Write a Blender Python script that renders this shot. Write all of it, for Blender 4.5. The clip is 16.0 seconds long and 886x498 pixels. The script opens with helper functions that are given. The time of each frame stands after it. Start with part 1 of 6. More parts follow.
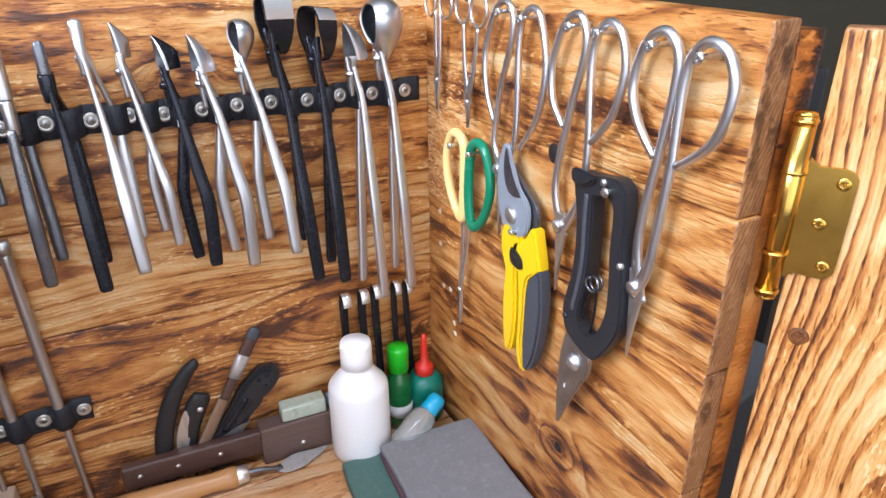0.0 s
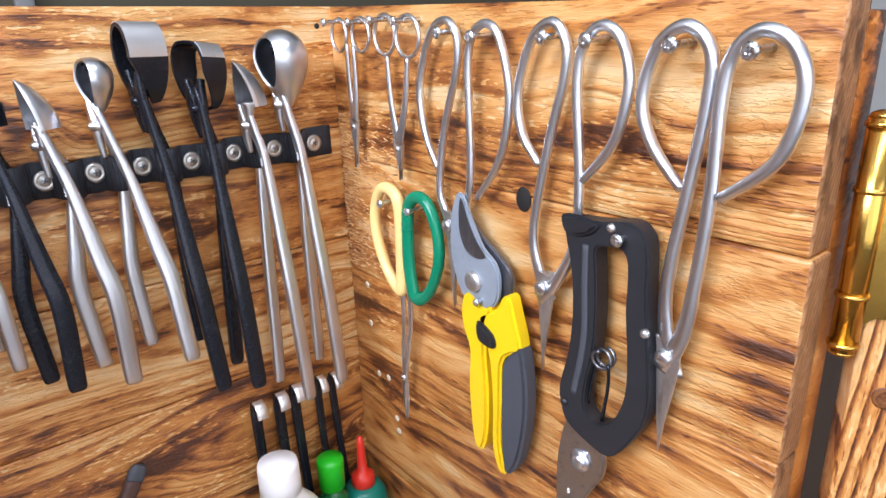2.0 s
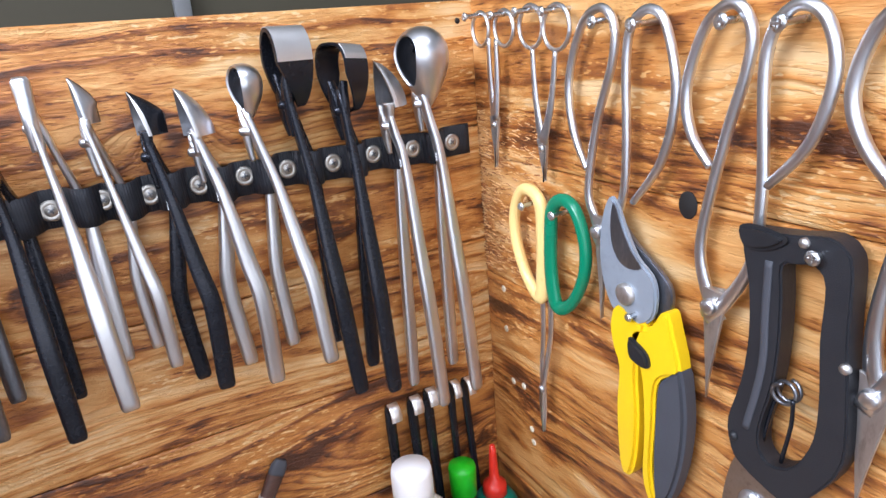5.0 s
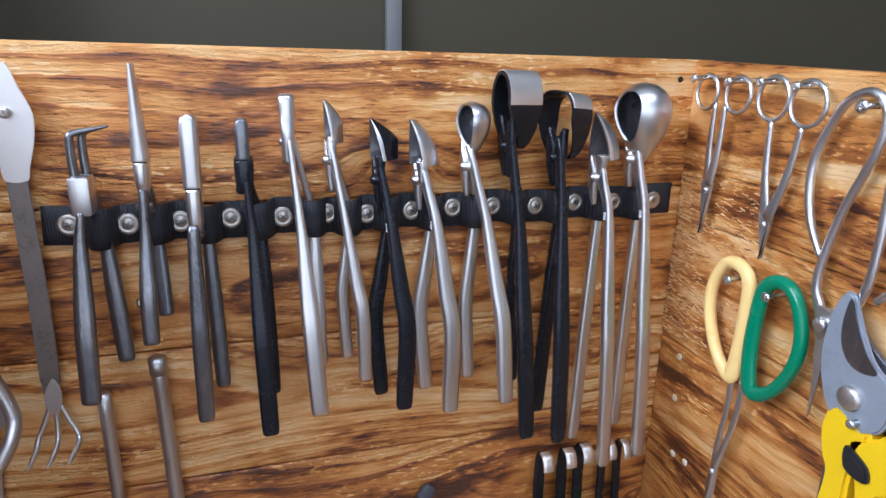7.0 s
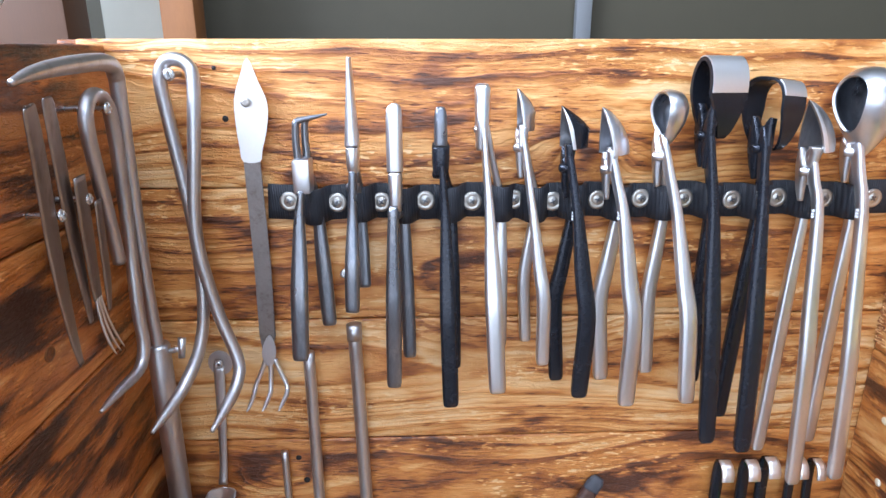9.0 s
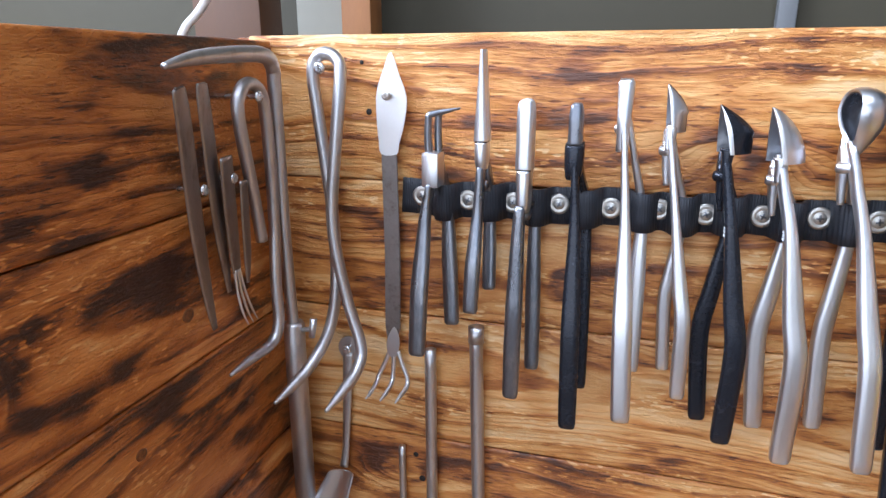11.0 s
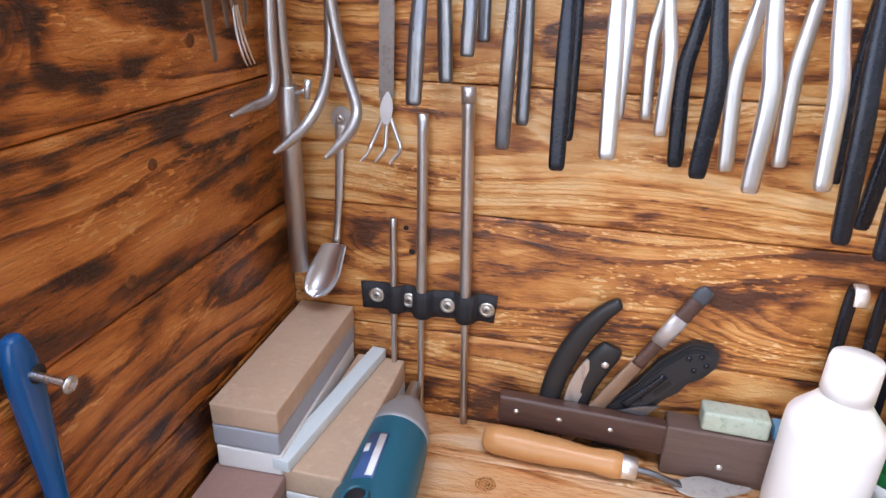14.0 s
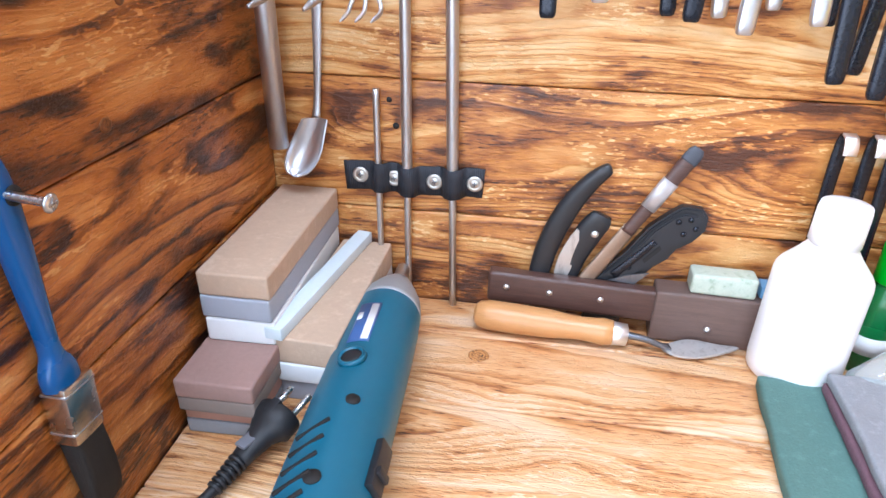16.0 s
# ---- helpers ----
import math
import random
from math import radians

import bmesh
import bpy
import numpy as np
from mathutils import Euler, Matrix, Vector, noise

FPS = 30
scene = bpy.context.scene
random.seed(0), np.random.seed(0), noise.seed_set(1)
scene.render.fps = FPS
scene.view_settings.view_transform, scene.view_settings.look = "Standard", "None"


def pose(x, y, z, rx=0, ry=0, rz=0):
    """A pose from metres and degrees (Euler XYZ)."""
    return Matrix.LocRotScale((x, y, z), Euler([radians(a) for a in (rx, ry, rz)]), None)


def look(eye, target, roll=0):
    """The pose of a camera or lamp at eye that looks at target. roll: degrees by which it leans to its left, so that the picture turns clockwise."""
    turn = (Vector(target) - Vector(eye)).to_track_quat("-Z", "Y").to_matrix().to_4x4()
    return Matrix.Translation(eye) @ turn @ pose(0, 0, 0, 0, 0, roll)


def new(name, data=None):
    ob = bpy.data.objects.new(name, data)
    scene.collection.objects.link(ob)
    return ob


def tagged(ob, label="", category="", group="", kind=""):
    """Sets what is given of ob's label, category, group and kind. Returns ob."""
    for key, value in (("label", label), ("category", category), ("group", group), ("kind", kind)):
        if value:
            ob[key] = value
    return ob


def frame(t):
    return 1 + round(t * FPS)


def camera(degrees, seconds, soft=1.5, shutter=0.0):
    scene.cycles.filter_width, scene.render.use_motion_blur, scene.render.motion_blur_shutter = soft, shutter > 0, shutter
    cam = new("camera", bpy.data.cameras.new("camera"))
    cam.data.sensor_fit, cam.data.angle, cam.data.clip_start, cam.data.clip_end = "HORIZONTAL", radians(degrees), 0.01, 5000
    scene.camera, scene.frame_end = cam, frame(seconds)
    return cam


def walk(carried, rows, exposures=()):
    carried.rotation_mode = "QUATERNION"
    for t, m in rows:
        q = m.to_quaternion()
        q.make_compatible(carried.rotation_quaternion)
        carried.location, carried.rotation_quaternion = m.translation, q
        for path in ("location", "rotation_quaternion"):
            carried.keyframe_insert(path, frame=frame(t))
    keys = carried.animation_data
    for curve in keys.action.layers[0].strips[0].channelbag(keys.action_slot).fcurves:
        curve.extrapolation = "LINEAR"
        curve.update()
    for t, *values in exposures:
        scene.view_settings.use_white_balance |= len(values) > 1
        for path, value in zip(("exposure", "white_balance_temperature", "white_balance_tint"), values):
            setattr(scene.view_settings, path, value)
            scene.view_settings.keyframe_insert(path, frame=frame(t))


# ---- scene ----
cam = camera(70.1, 16.0)
PATH = [
    (0, (0.238, -0.571, 0.483), (1.09, 1.039, -0.341), -0.2),
    (0.5, (0.237, -0.532, 0.469), (1.259, 1.017, -0.278), -2.0),
    (1, (0.242, -0.5, 0.454), (1.396, 0.972, -0.255), -1.5),
    (1.5, (0.248, -0.474, 0.446), (1.42, 1.007, -0.212), -1.3),
    (2, (0.255, -0.46, 0.449), (1.45, 1.01, -0.192), -2.0),
    (2.5, (0.265, -0.447, 0.444), (1.49, 1.0, -0.192), -2.5),
    (3, (0.268, -0.438, 0.443), (1.563, 0.954, -0.177), -2.3),
    (3.5, (0.268, -0.435, 0.448), (1.476, 1.02, -0.203), -2.2),
    (3.7, (0.266, -0.434, 0.452), (1.4, 1.069, -0.219), -2.7),
    (6, (0.246, -0.428, 0.451), (0.993, 1.326, -0.153), -2.5),
    (6.5, (0.225, -0.411, 0.461), (0.874, 1.384, -0.137), -0.2),
    (7, (0.205, -0.404, 0.467), (0.783, 1.424, -0.1), 1.4),
    (7.5, (0.198, -0.405, 0.463), (0.638, 1.457, -0.119), 1.1),
    (8, (0.202, -0.407, 0.46), (0.513, 1.479, -0.13), 1.0),
    (8.5, (0.199, -0.409, 0.462), (0.395, 1.502, -0.094), 0.3),
    (9, (0.191, -0.411, 0.467), (0.26, 1.494, -0.136), 0.0),
    (9.2, (0.188, -0.413, 0.468), (0.2, 1.492, -0.142), -0.3),
    (11.3, (0.24, -0.39, 0.448), (-0.39, 1.425, -0.108), 1.0),
    (11.5, (0.243, -0.395, 0.443), (-0.444, 1.394, -0.129), 1.7),
    (12, (0.239, -0.407, 0.424), (-0.493, 1.353, -0.178), 2.1),
    (12.5, (0.237, -0.418, 0.409), (-0.509, 1.325, -0.229), 1.7),
    (13, (0.224, -0.435, 0.392), (-0.481, 1.306, -0.294), 1.6),
    (13.5, (0.221, -0.441, 0.376), (-0.324, 1.332, -0.37), 1.1),
    (14, (0.22, -0.447, 0.354), (-0.154, 1.353, -0.434), 1.7),
    (14.5, (0.211, -0.448, 0.33), (-0.067, 1.337, -0.527), 1.5),
    (15, (0.203, -0.452, 0.311), (-0.125, 1.31, -0.577), 1.9),
    (15.5, (0.204, -0.459, 0.303), (-0.139, 1.289, -0.607), 2.2),
    (16, (0.21, -0.463, 0.298), (-0.052, 1.284, -0.64), 1.2),
]
EXPOSURES = [(0, -0.06, 6350, 12), (1.5, -0.06, 6350, 12), (3.5, -0.03, 6350, 12), (6, -0.33, 6250, 12), (6.5, -0.66, 6200, 13), (7, -0.5, 6000, 11), (7.5, 0.12, 5800, 8), (8, 0.50, 5700, 8), (8.5, 0.48, 5700, 8), (9, 0.32, 5750, 8),
             (11.5, 0.06, 5950, 10), (12.5, 0.33, 6100, 11), (14, 0.42, 6300, 12), (15, 0.97, 5850, 8), (16, 1.0, 5750, 7)]
walk(cam, [(t, look(eye, target, roll)) for t, eye, target, roll in PATH], EXPOSURES)

# ---- light ----
world = bpy.data.worlds.new("world")
scene.world = world
world.use_nodes = True
wn = world.node_tree.nodes
sky = wn.new("ShaderNodeTexSky")
sky.sky_type, sky.sun_disc = "NISHITA", False
sky.sun_elevation, sky.sun_rotation = radians(40), radians(200)
world.node_tree.links.new(sky.outputs[0], wn["Background"].inputs[0])
wn["Background"].inputs[1].default_value = 0.10


def area_lamp(name, eye, target, sx, sy, watts, colour):
    data = bpy.data.lights.new(name, "AREA")
    data.shape, data.size, data.size_y, data.energy, data.color = "RECTANGLE", sx, sy, watts, colour
    ob = new(name, data)
    ob.matrix_world = look(eye, target)
    return ob


# Unseen key lamp, placed by hand high on the left.
area_lamp("key_light", (-0.88, -0.46, 1.15), (0.40, -0.16, 0.24), 1.0, 0.5, 42, (0.81, 0.865, 1.0))
# Added overhead fill that brightens the stones and the floor.
area_lamp("overhead_fill_light", (0.16, -0.72, 1.50), (0.24, -0.12, 0.10), 1.2, 0.35, 15, (0.81, 0.865, 1.0))
# Added frontal fill; stands for an assumed open front of the room.
area_lamp("front_fill_light", (-0.55, -2.2, 0.65), (0.25, 0.0, 0.25), 3.0, 1.9, 36, (0.81, 0.87, 1.0))

# ---- materials ----


class Nodes:
    """A small wrapper that writes node trees tersely."""

    def __init__(self, name):
        self.mat = bpy.data.materials.new(name)
        self.mat.use_nodes = True
        self.t = self.mat.node_tree
        self.b = self.t.nodes["Principled BSDF"]

    def put(self, socket, value):
        if hasattr(value, "is_output"):
            self.t.links.new(value, socket)
        elif value is not None:
            socket.default_value = value

    def node(self, kind, ins=(), **attrs):
        n = self.t.nodes.new("ShaderNode" + kind)
        for k, v in attrs.items():
            setattr(n, k, v)
        for k, v in dict(ins).items():
            self.put(n.inputs[k], v)
        return n

    def math(self, op, a, b=None, c=None):
        n = self.node("Math", operation=op)
        for i, v in enumerate((a, b, c)):
            if v is not None:
                self.put(n.inputs[i], v)
        return n.outputs[0]

    def noise(self, vec, scale, detail=3.0, rough=0.55):
        return self.node("TexNoise", {"Vector": vec, "Scale": scale, "Detail": detail, "Roughness": rough}).outputs[0]

    def scaled(self, vec, sx, sy, sz):
        return self.node("VectorMath", {0: vec, 1: (sx, sy, sz)}, operation="MULTIPLY").outputs[0]

    def ramp(self, fac, lo, hi):
        n = self.node("MapRange", {0: fac, 1: lo, 2: hi}, interpolation_type="SMOOTHSTEP")
        return n.outputs[0]

    def mix(self, fac, a, b):
        n = self.node("Mix", data_type="RGBA")
        self.put(n.inputs[0], fac)
        self.put(n.inputs[6], a)
        self.put(n.inputs[7], b)
        return n.outputs[2]

    def bump(self, height, strength, dist):
        n = self.node("Bump", {"Height": height, "Strength": strength, "Distance": dist})
        self.put(self.b.inputs["Normal"], n.outputs[0])

    def object_vec(self):
        return self.node("TexCoord").outputs["Object"]

    def shifted(self):
        """Object coordinates, moved to another place of the pattern for each object."""
        rnd = self.node("ObjectInfo").outputs["Random"]
        a = self.math("MULTIPLY", rnd, 47.3)
        b = self.math("MULTIPLY", rnd, 91.7)
        off = self.node("CombineXYZ", {0: a, 1: b, 2: b}).outputs[0]
        return self.node("VectorMath", {0: self.object_vec(), 1: off}, operation="ADD").outputs[0], rnd

    def set(self, **kw):
        for k, v in kw.items():
            self.put(self.b.inputs[k.replace("_", " ")], v)
        return self.mat


def rgb(r, g, b):
    return (r, g, b, 1.0)


def scorched_wood(name, stops, lo, hi, ring=105.0, bands=(0.24, 0.10), rough=0.36, sway=0.03, soot=1.0, blotch=1.0, tight=0.0):
    """Scorched, brushed and varnished flat-sawn softwood; the grain runs along local x. stops: colours from bare wood to char."""
    m = Nodes(name)
    rnd = m.node("ObjectInfo").outputs["Random"]
    other = m.math("FRACT", m.math("MULTIPLY", rnd, 7.31))
    off = m.node("CombineXYZ", {0: m.math("MULTIPLY", rnd, 47.3), 1: 0.0, 2: m.math("MULTIPLY", rnd, 3.7)}).outputs[0]
    p = m.node("VectorMath", {0: m.object_vec(), 1: off}, operation="ADD").outputs[0]
    y = m.node("SeparateXYZ", {0: p}).outputs[1]
    # growth rings round a pith that lies below the face and wanders along the board
    vor = m.node("TexVoronoi", {"Vector": m.scaled(p, 5.0, 11.0, 0.01), "Scale": 1.0}).outputs["Distance"]
    swell = m.math("EXPONENT", m.math("MULTIPLY", m.math("MULTIPLY", vor, vor), -42.0))
    warp = m.math("SUBTRACT", m.noise(m.scaled(p, 3.2, 7.0, 4.0), 1.0, 2.0, 0.5), 0.5)
    wob = m.math("SUBTRACT", m.noise(m.scaled(p, 17.0, 60.0, 30.0), 1.0, 3.0, 0.6), 0.5)
    yy = m.math("MULTIPLY_ADD", m.math("SUBTRACT", other, 0.5), 0.07, y)
    yy = m.math("MULTIPLY_ADD", warp, sway * 2.4, yy)
    depth = m.math("MULTIPLY_ADD", m.noise(m.scaled(p, 2.6, 0.4, 1.0), 1.0, 1.0, 0.4), 0.060, 0.002 - tight * 0.02)
    r = m.math("SQRT", m.math("ADD", m.math("MULTIPLY", yy, yy), m.math("MULTIPLY", depth, depth)))
    r = m.math("MULTIPLY_ADD", swell, 0.016, m.math("MULTIPLY_ADD", wob, 0.0042, r))
    info = m.node("ObjectInfo").outputs
    marks = m.node("SeparateColor", {0: info["Color"]}).outputs
    here = m.node("SeparateXYZ", {0: m.object_vec()}).outputs
    dx = m.math("MULTIPLY", m.math("SUBTRACT", here[0], m.math("SUBTRACT", marks[1], 0.5)), 0.6)
    dy = m.math("SUBTRACT", here[1], m.math("SUBTRACT", marks[2], 0.5))
    away = m.math("SQRT", m.math("MULTIPLY_ADD", dx, dx, m.math("MULTIPLY", dy, dy)))
    away = m.math("MULTIPLY_ADD", wob, 0.006, away)
    has = m.math("SUBTRACT", 1.0, info["Alpha"])
    knot_swell = m.math("MULTIPLY", has, m.math("EXPONENT", m.math("MULTIPLY", m.math("MULTIPLY", away, away), -3600.0)))
    r = m.math("MULTIPLY_ADD", knot_swell, 0.034, r)
    wide = m.math("FRACT", m.math("MULTIPLY", r, ring))
    wide = m.math("MULTIPLY", m.ramp(wide, 0.42, 0.94), m.ramp(m.math("SUBTRACT", 1.0, wide), 0.0, 0.10))
    thin = m.math("FRACT", m.math("MULTIPLY_ADD", wob, 0.5, m.math("MULTIPLY", r, ring * 3.1)))
    thin = m.math("MULTIPLY", m.ramp(thin, 0.35, 0.92), m.ramp(m.math("SUBTRACT", 1.0, thin), 0.0, 0.10))
    fine = m.noise(m.scaled(p, 16.0, 620.0, 300.0), 1.0, 3.5, 0.7)
    broken = m.ramp(m.noise(m.scaled(p, 26.0, 85.0, 30.0), 1.0, 3.0, 0.6), 0.34, 0.60)
    # scorch: broad smudges, small licks of flame, and brushed-out flecks along the grain
    broad = m.math("MULTIPLY_ADD", m.noise(m.scaled(p, 12.0, 36.0, 9.0), 1.0, 1.6, 0.42), 1.5, -0.25)
    licks = m.noise(m.scaled(p, 30.0, 95.0, 20.0), 1.0, 2.5, 0.5)
    pits = m.noise(m.scaled(p, 110.0, 520.0, 300.0), 1.0, 2.5, 0.65)
    flecks = m.ramp(m.noise(m.scaled(p, 75.0, 620.0, 200.0), 1.0, 2.0, 0.6), 0.56, 0.68)
    show = m.ramp(m.noise(m.scaled(p, 3.0, 15.0, 5.0), 1.0, 2.0, 0.5), 0.36, 0.60)
    heat = m.math("ADD", m.math("MULTIPLY", broad, 0.42 * blotch), m.math("MULTIPLY_ADD", licks, 0.20, 0.18 + 0.21 * (1 - blotch)))
    heat = m.math("MULTIPLY_ADD", m.math("MULTIPLY", m.math("SUBTRACT", wide, 0.24), m.math("MULTIPLY_ADD", show, 0.55, 0.45)), m.math("MULTIPLY_ADD", broken, bands[0] * 0.55, bands[0] * 0.45), heat)
    heat = m.math("MULTIPLY_ADD", m.math("MULTIPLY", m.math("SUBTRACT", thin, 0.25), m.math("SUBTRACT", 1.2, show)), bands[1], heat)
    heat = m.math("MULTIPLY_ADD", m.math("SUBTRACT", fine, 0.5), 0.09, heat)
    heat = m.math("MULTIPLY_ADD", m.math("SUBTRACT", pits, 0.5), m.math("MULTIPLY_ADD", m.ramp(broad, 0.4, 0.65), 0.20, 0.08), heat)
    heat = m.math("MULTIPLY_ADD", m.math("MULTIPLY", flecks, m.ramp(m.math("MULTIPLY_ADD", wide, 0.3, broad), 0.35, 0.75)), 0.20, heat)
    smudge = m.ramp(m.noise(m.scaled(p, 24.0, 62.0, 20.0), 1.0, 2.5, 0.5), 0.46, 0.74)
    heat = m.math("MULTIPLY_ADD", smudge, m.math("MULTIPLY_ADD", m.ramp(broad, 0.35, 0.6), 0.18 * soot, 0.12 * soot), heat)
    # bare islands that the flame missed
    bare = m.ramp(m.math("MULTIPLY_ADD", licks, 0.25, m.noise(m.scaled(p, 9.0, 40.0, 9.0), 1.0, 2.0, 0.5)), 0.76, 0.80)
    heat = m.math("MULTIPLY_ADD", bare, -0.14, heat)
    heat = m.math("MULTIPLY_ADD", m.ramp(vor, 0.075, 0.02), 0.38, m.math("MULTIPLY_ADD", swell, 0.06, heat))
    heat = m.math("MULTIPLY_ADD", m.math("SUBTRACT", marks[0], 0.5), 0.5, heat)
    heat = m.math("MULTIPLY_ADD", knot_swell, 0.10, heat)
    heat = m.math("MULTIPLY_ADD", m.math("MULTIPLY", has, m.ramp(away, 0.0075, 0.0045)), 0.14, heat)
    # pale specks where the brush took the char off
    specks = m.ramp(m.noise(m.scaled(p, 130.0, 420.0, 200.0), 1.0, 1.5, 0.5), 0.57, 0.66)
    heat = m.math("MULTIPLY_ADD", m.math("MULTIPLY", specks, m.ramp(m.noise(m.scaled(p, 7.0, 26.0, 6.0), 1.0, 2.0, 0.5), 0.50, 0.62)), -0.24, heat)
    dark = m.node("MapRange", {0: heat, 1: lo, 2: hi}).outputs[0]
    ramp = m.node("ValToRGB", {0: dark})
    el = ramp.color_ramp.elements
    while len(el) < len(stops):
        el.new(0.5)
    for e, (at, c) in zip(el, stops):
        e.position, e.color = at, rgb(*c)
    tone = m.node("HueSaturation", {"Hue": 0.5, "Saturation": 1.0, "Value": m.math("MULTIPLY_ADD", rnd, 0.2, 0.90), "Fac": 1.0, "Color": ramp.outputs[0]})
    h = m.math("ADD", m.math("MULTIPLY", thin, 0.4), m.math("MULTIPLY", fine, 0.6))
    h = m.math("MULTIPLY_ADD", wide, 0.5, h)
    h = m.math("ADD", h, m.math("MULTIPLY", pits, m.math("MULTIPLY_ADD", dark, 1.6, 0.25)))
    h = m.math("MULTIPLY_ADD", flecks, -0.7, h)
    blister = m.math("MULTIPLY", m.ramp(m.noise(m.scaled(p, 1.0, 2.2, 1.0), 330.0, 2.0, 0.5), 0.52, 0.68), m.ramp(m.noise(m.scaled(p, 10.0, 26.0, 9.0), 1.0, 2.0, 0.5), 0.46, 0.58))
    h = m.math("MULTIPLY_ADD", blister, 0.8, h)
    m.bump(h, 0.6, 0.0013)
    return m.set(Base_Color=tone.outputs[0], Roughness=m.math("MULTIPLY_ADD", fine, 0.25, rough - 0.1), Coat_Weight=0.42, Coat_Roughness=0.32, Specular_IOR_Level=0.3)


def plain(name, colour, rough, metal=0.0, vary=0.12, scale=60.0, bump=0.0, bump_scale=400.0, stretch=(1, 1, 1), spot=None, spec=0.5, **kw):
    """One colour with soft stains, uneven gloss and a fine relief."""
    m = Nodes(name)
    p, rnd = m.shifted()
    q = m.scaled(p, *stretch)
    n = m.noise(q, scale, 4.0, 0.6)
    f = m.noise(q, scale * 9, 2.0, 0.6)
    lo = rgb(*[c * (1 - vary) for c in colour])
    hi = rgb(*[min(1, c * (1 + vary)) for c in colour])
    col = m.mix(m.math("MULTIPLY_ADD", f, 0.4, m.math("MULTIPLY", n, 0.6)), lo, hi)
    if spot:
        col = m.mix(m.math("MULTIPLY", m.ramp(m.noise(q, scale * 2.3, 5.0, 0.7), 0.5, 0.72), 0.7), col, rgb(*spot))
    if bump:
        m.bump(m.noise(q, bump_scale, 3.0, 0.6), bump, 0.0006)
    return m.set(Base_Color=col, Roughness=m.math("MULTIPLY_ADD", n, 0.2, max(0.02, rough - 0.1)), Metallic=metal, Specular_IOR_Level=spec, **kw)


SCORCH = ((0.0, (0.80, 0.53, 0.26)), (0.22, (0.72, 0.385, 0.135)), (0.46, (0.55, 0.222, 0.052)), (0.72, (0.30, 0.096, 0.024)), (1.0, (0.085, 0.028, 0.012)))
# Redder side boards, deepened further for the shade on the left wall.
RUSSET_SHADED = ((0.0, (0.70, 0.35, 0.118)), (0.24, (0.58, 0.220, 0.050)), (0.50, (0.40, 0.124, 0.021)), (0.76, (0.165, 0.047, 0.010)), (1.0, (0.040, 0.014, 0.007)))
PALER = ((0.0, (0.74, 0.51, 0.32)), (0.24, (0.68, 0.40, 0.195)), (0.50, (0.58, 0.265, 0.095)), (0.74, (0.32, 0.110, 0.034)), (1.0, (0.08, 0.030, 0.014)))
WOOD_BACK = scorched_wood("scorched_boards", SCORCH, 0.25, 0.83, 105, (0.31, 0.14), blotch=0.95)
WOOD_RIGHT = scorched_wood("scorched_boards_golden", SCORCH, 0.25, 0.84, 80, (0.28, 0.12), soot=1.0)
WOOD_LEFT = scorched_wood("scorched_boards_russet_shaded", RUSSET_SHADED, 0.22, 0.81, 76, (0.31, 0.08), sway=0.025, soot=1.3, blotch=0.9)
WOOD_FLOOR = scorched_wood("scorched_boards_pale", PALER, 0.34, 0.90, 100, (0.22, 0.15), soot=0.1, blotch=0.8)
WOOD_DOOR = scorched_wood("scorched_door_wood", SCORCH, 0.32, 0.84, 175, (0.40, 0.06), 0.36, 0.018, 0.1, 0.85)


def end_grain():
    m = Nodes("end_grain")
    p, rnd = m.shifted()
    wob = m.noise(m.scaled(p, 40.0, 40.0, 40.0), 1.0, 3.0, 0.6)
    sep = m.node("SeparateXYZ", {0: p})
    ring = m.math("FRACT", m.math("MULTIPLY", m.math("ADD", m.math("MULTIPLY_ADD", wob, 0.012, sep.outputs[2]), m.math("MULTIPLY", sep.outputs[1], 0.35)), 320.0))
    col = m.mix(m.ramp(ring, 0.4, 0.95), rgb(0.42, 0.20, 0.082), rgb(0.25, 0.100, 0.036))
    col = m.mix(m.ramp(m.noise(m.scaled(p, 30.0, 26.0, 60.0), 1.0, 4.0, 0.6), 0.50, 0.70), col, rgb(0.075, 0.027, 0.012))
    col = m.mix(m.math("MULTIPLY", m.ramp(m.noise(p, 160.0, 3.0, 0.6), 0.52, 0.70), 0.6), col, rgb(0.52, 0.28, 0.13))
    m.bump(m.math("ADD", m.noise(p, 420.0, 3.0, 0.6), ring), 0.6, 0.0010)
    return m.set(Base_Color=col, Roughness=0.5)


WOOD_END = end_grain()
STEEL = plain("satin_steel", (0.70, 0.715, 0.745), 0.34, 1.0, 0.10, 90, 0.12, 900, (1, 1, 0.25))
# Stained satin steel, its base darkened for the left corner's shade.
STEEL_SHADED = plain("shaded_satin_steel", (0.55, 0.54, 0.545), 0.42, 1.0, 0.14, 70, 0.2, 700, (1, 1, 0.3), spot=(0.42, 0.39, 0.375))
STEEL_DULL = plain("dull_steel", (0.60, 0.585, 0.57), 0.46, 1.0, 0.2, 70, 0.2, 700, (1, 1, 0.3), spot=(0.34, 0.31, 0.29))
# Tweezer steel: shade and the reflected dark wood are put into its colour.
REFLECTION_STEEL = plain("dark_reflection_steel", (0.33, 0.30, 0.285), 0.36, 1.0, 0.25, 60, 0.2, 600, (1, 1, 0.3), spot=(0.20, 0.16, 0.14))
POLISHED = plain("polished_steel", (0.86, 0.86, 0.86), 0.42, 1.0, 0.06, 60)
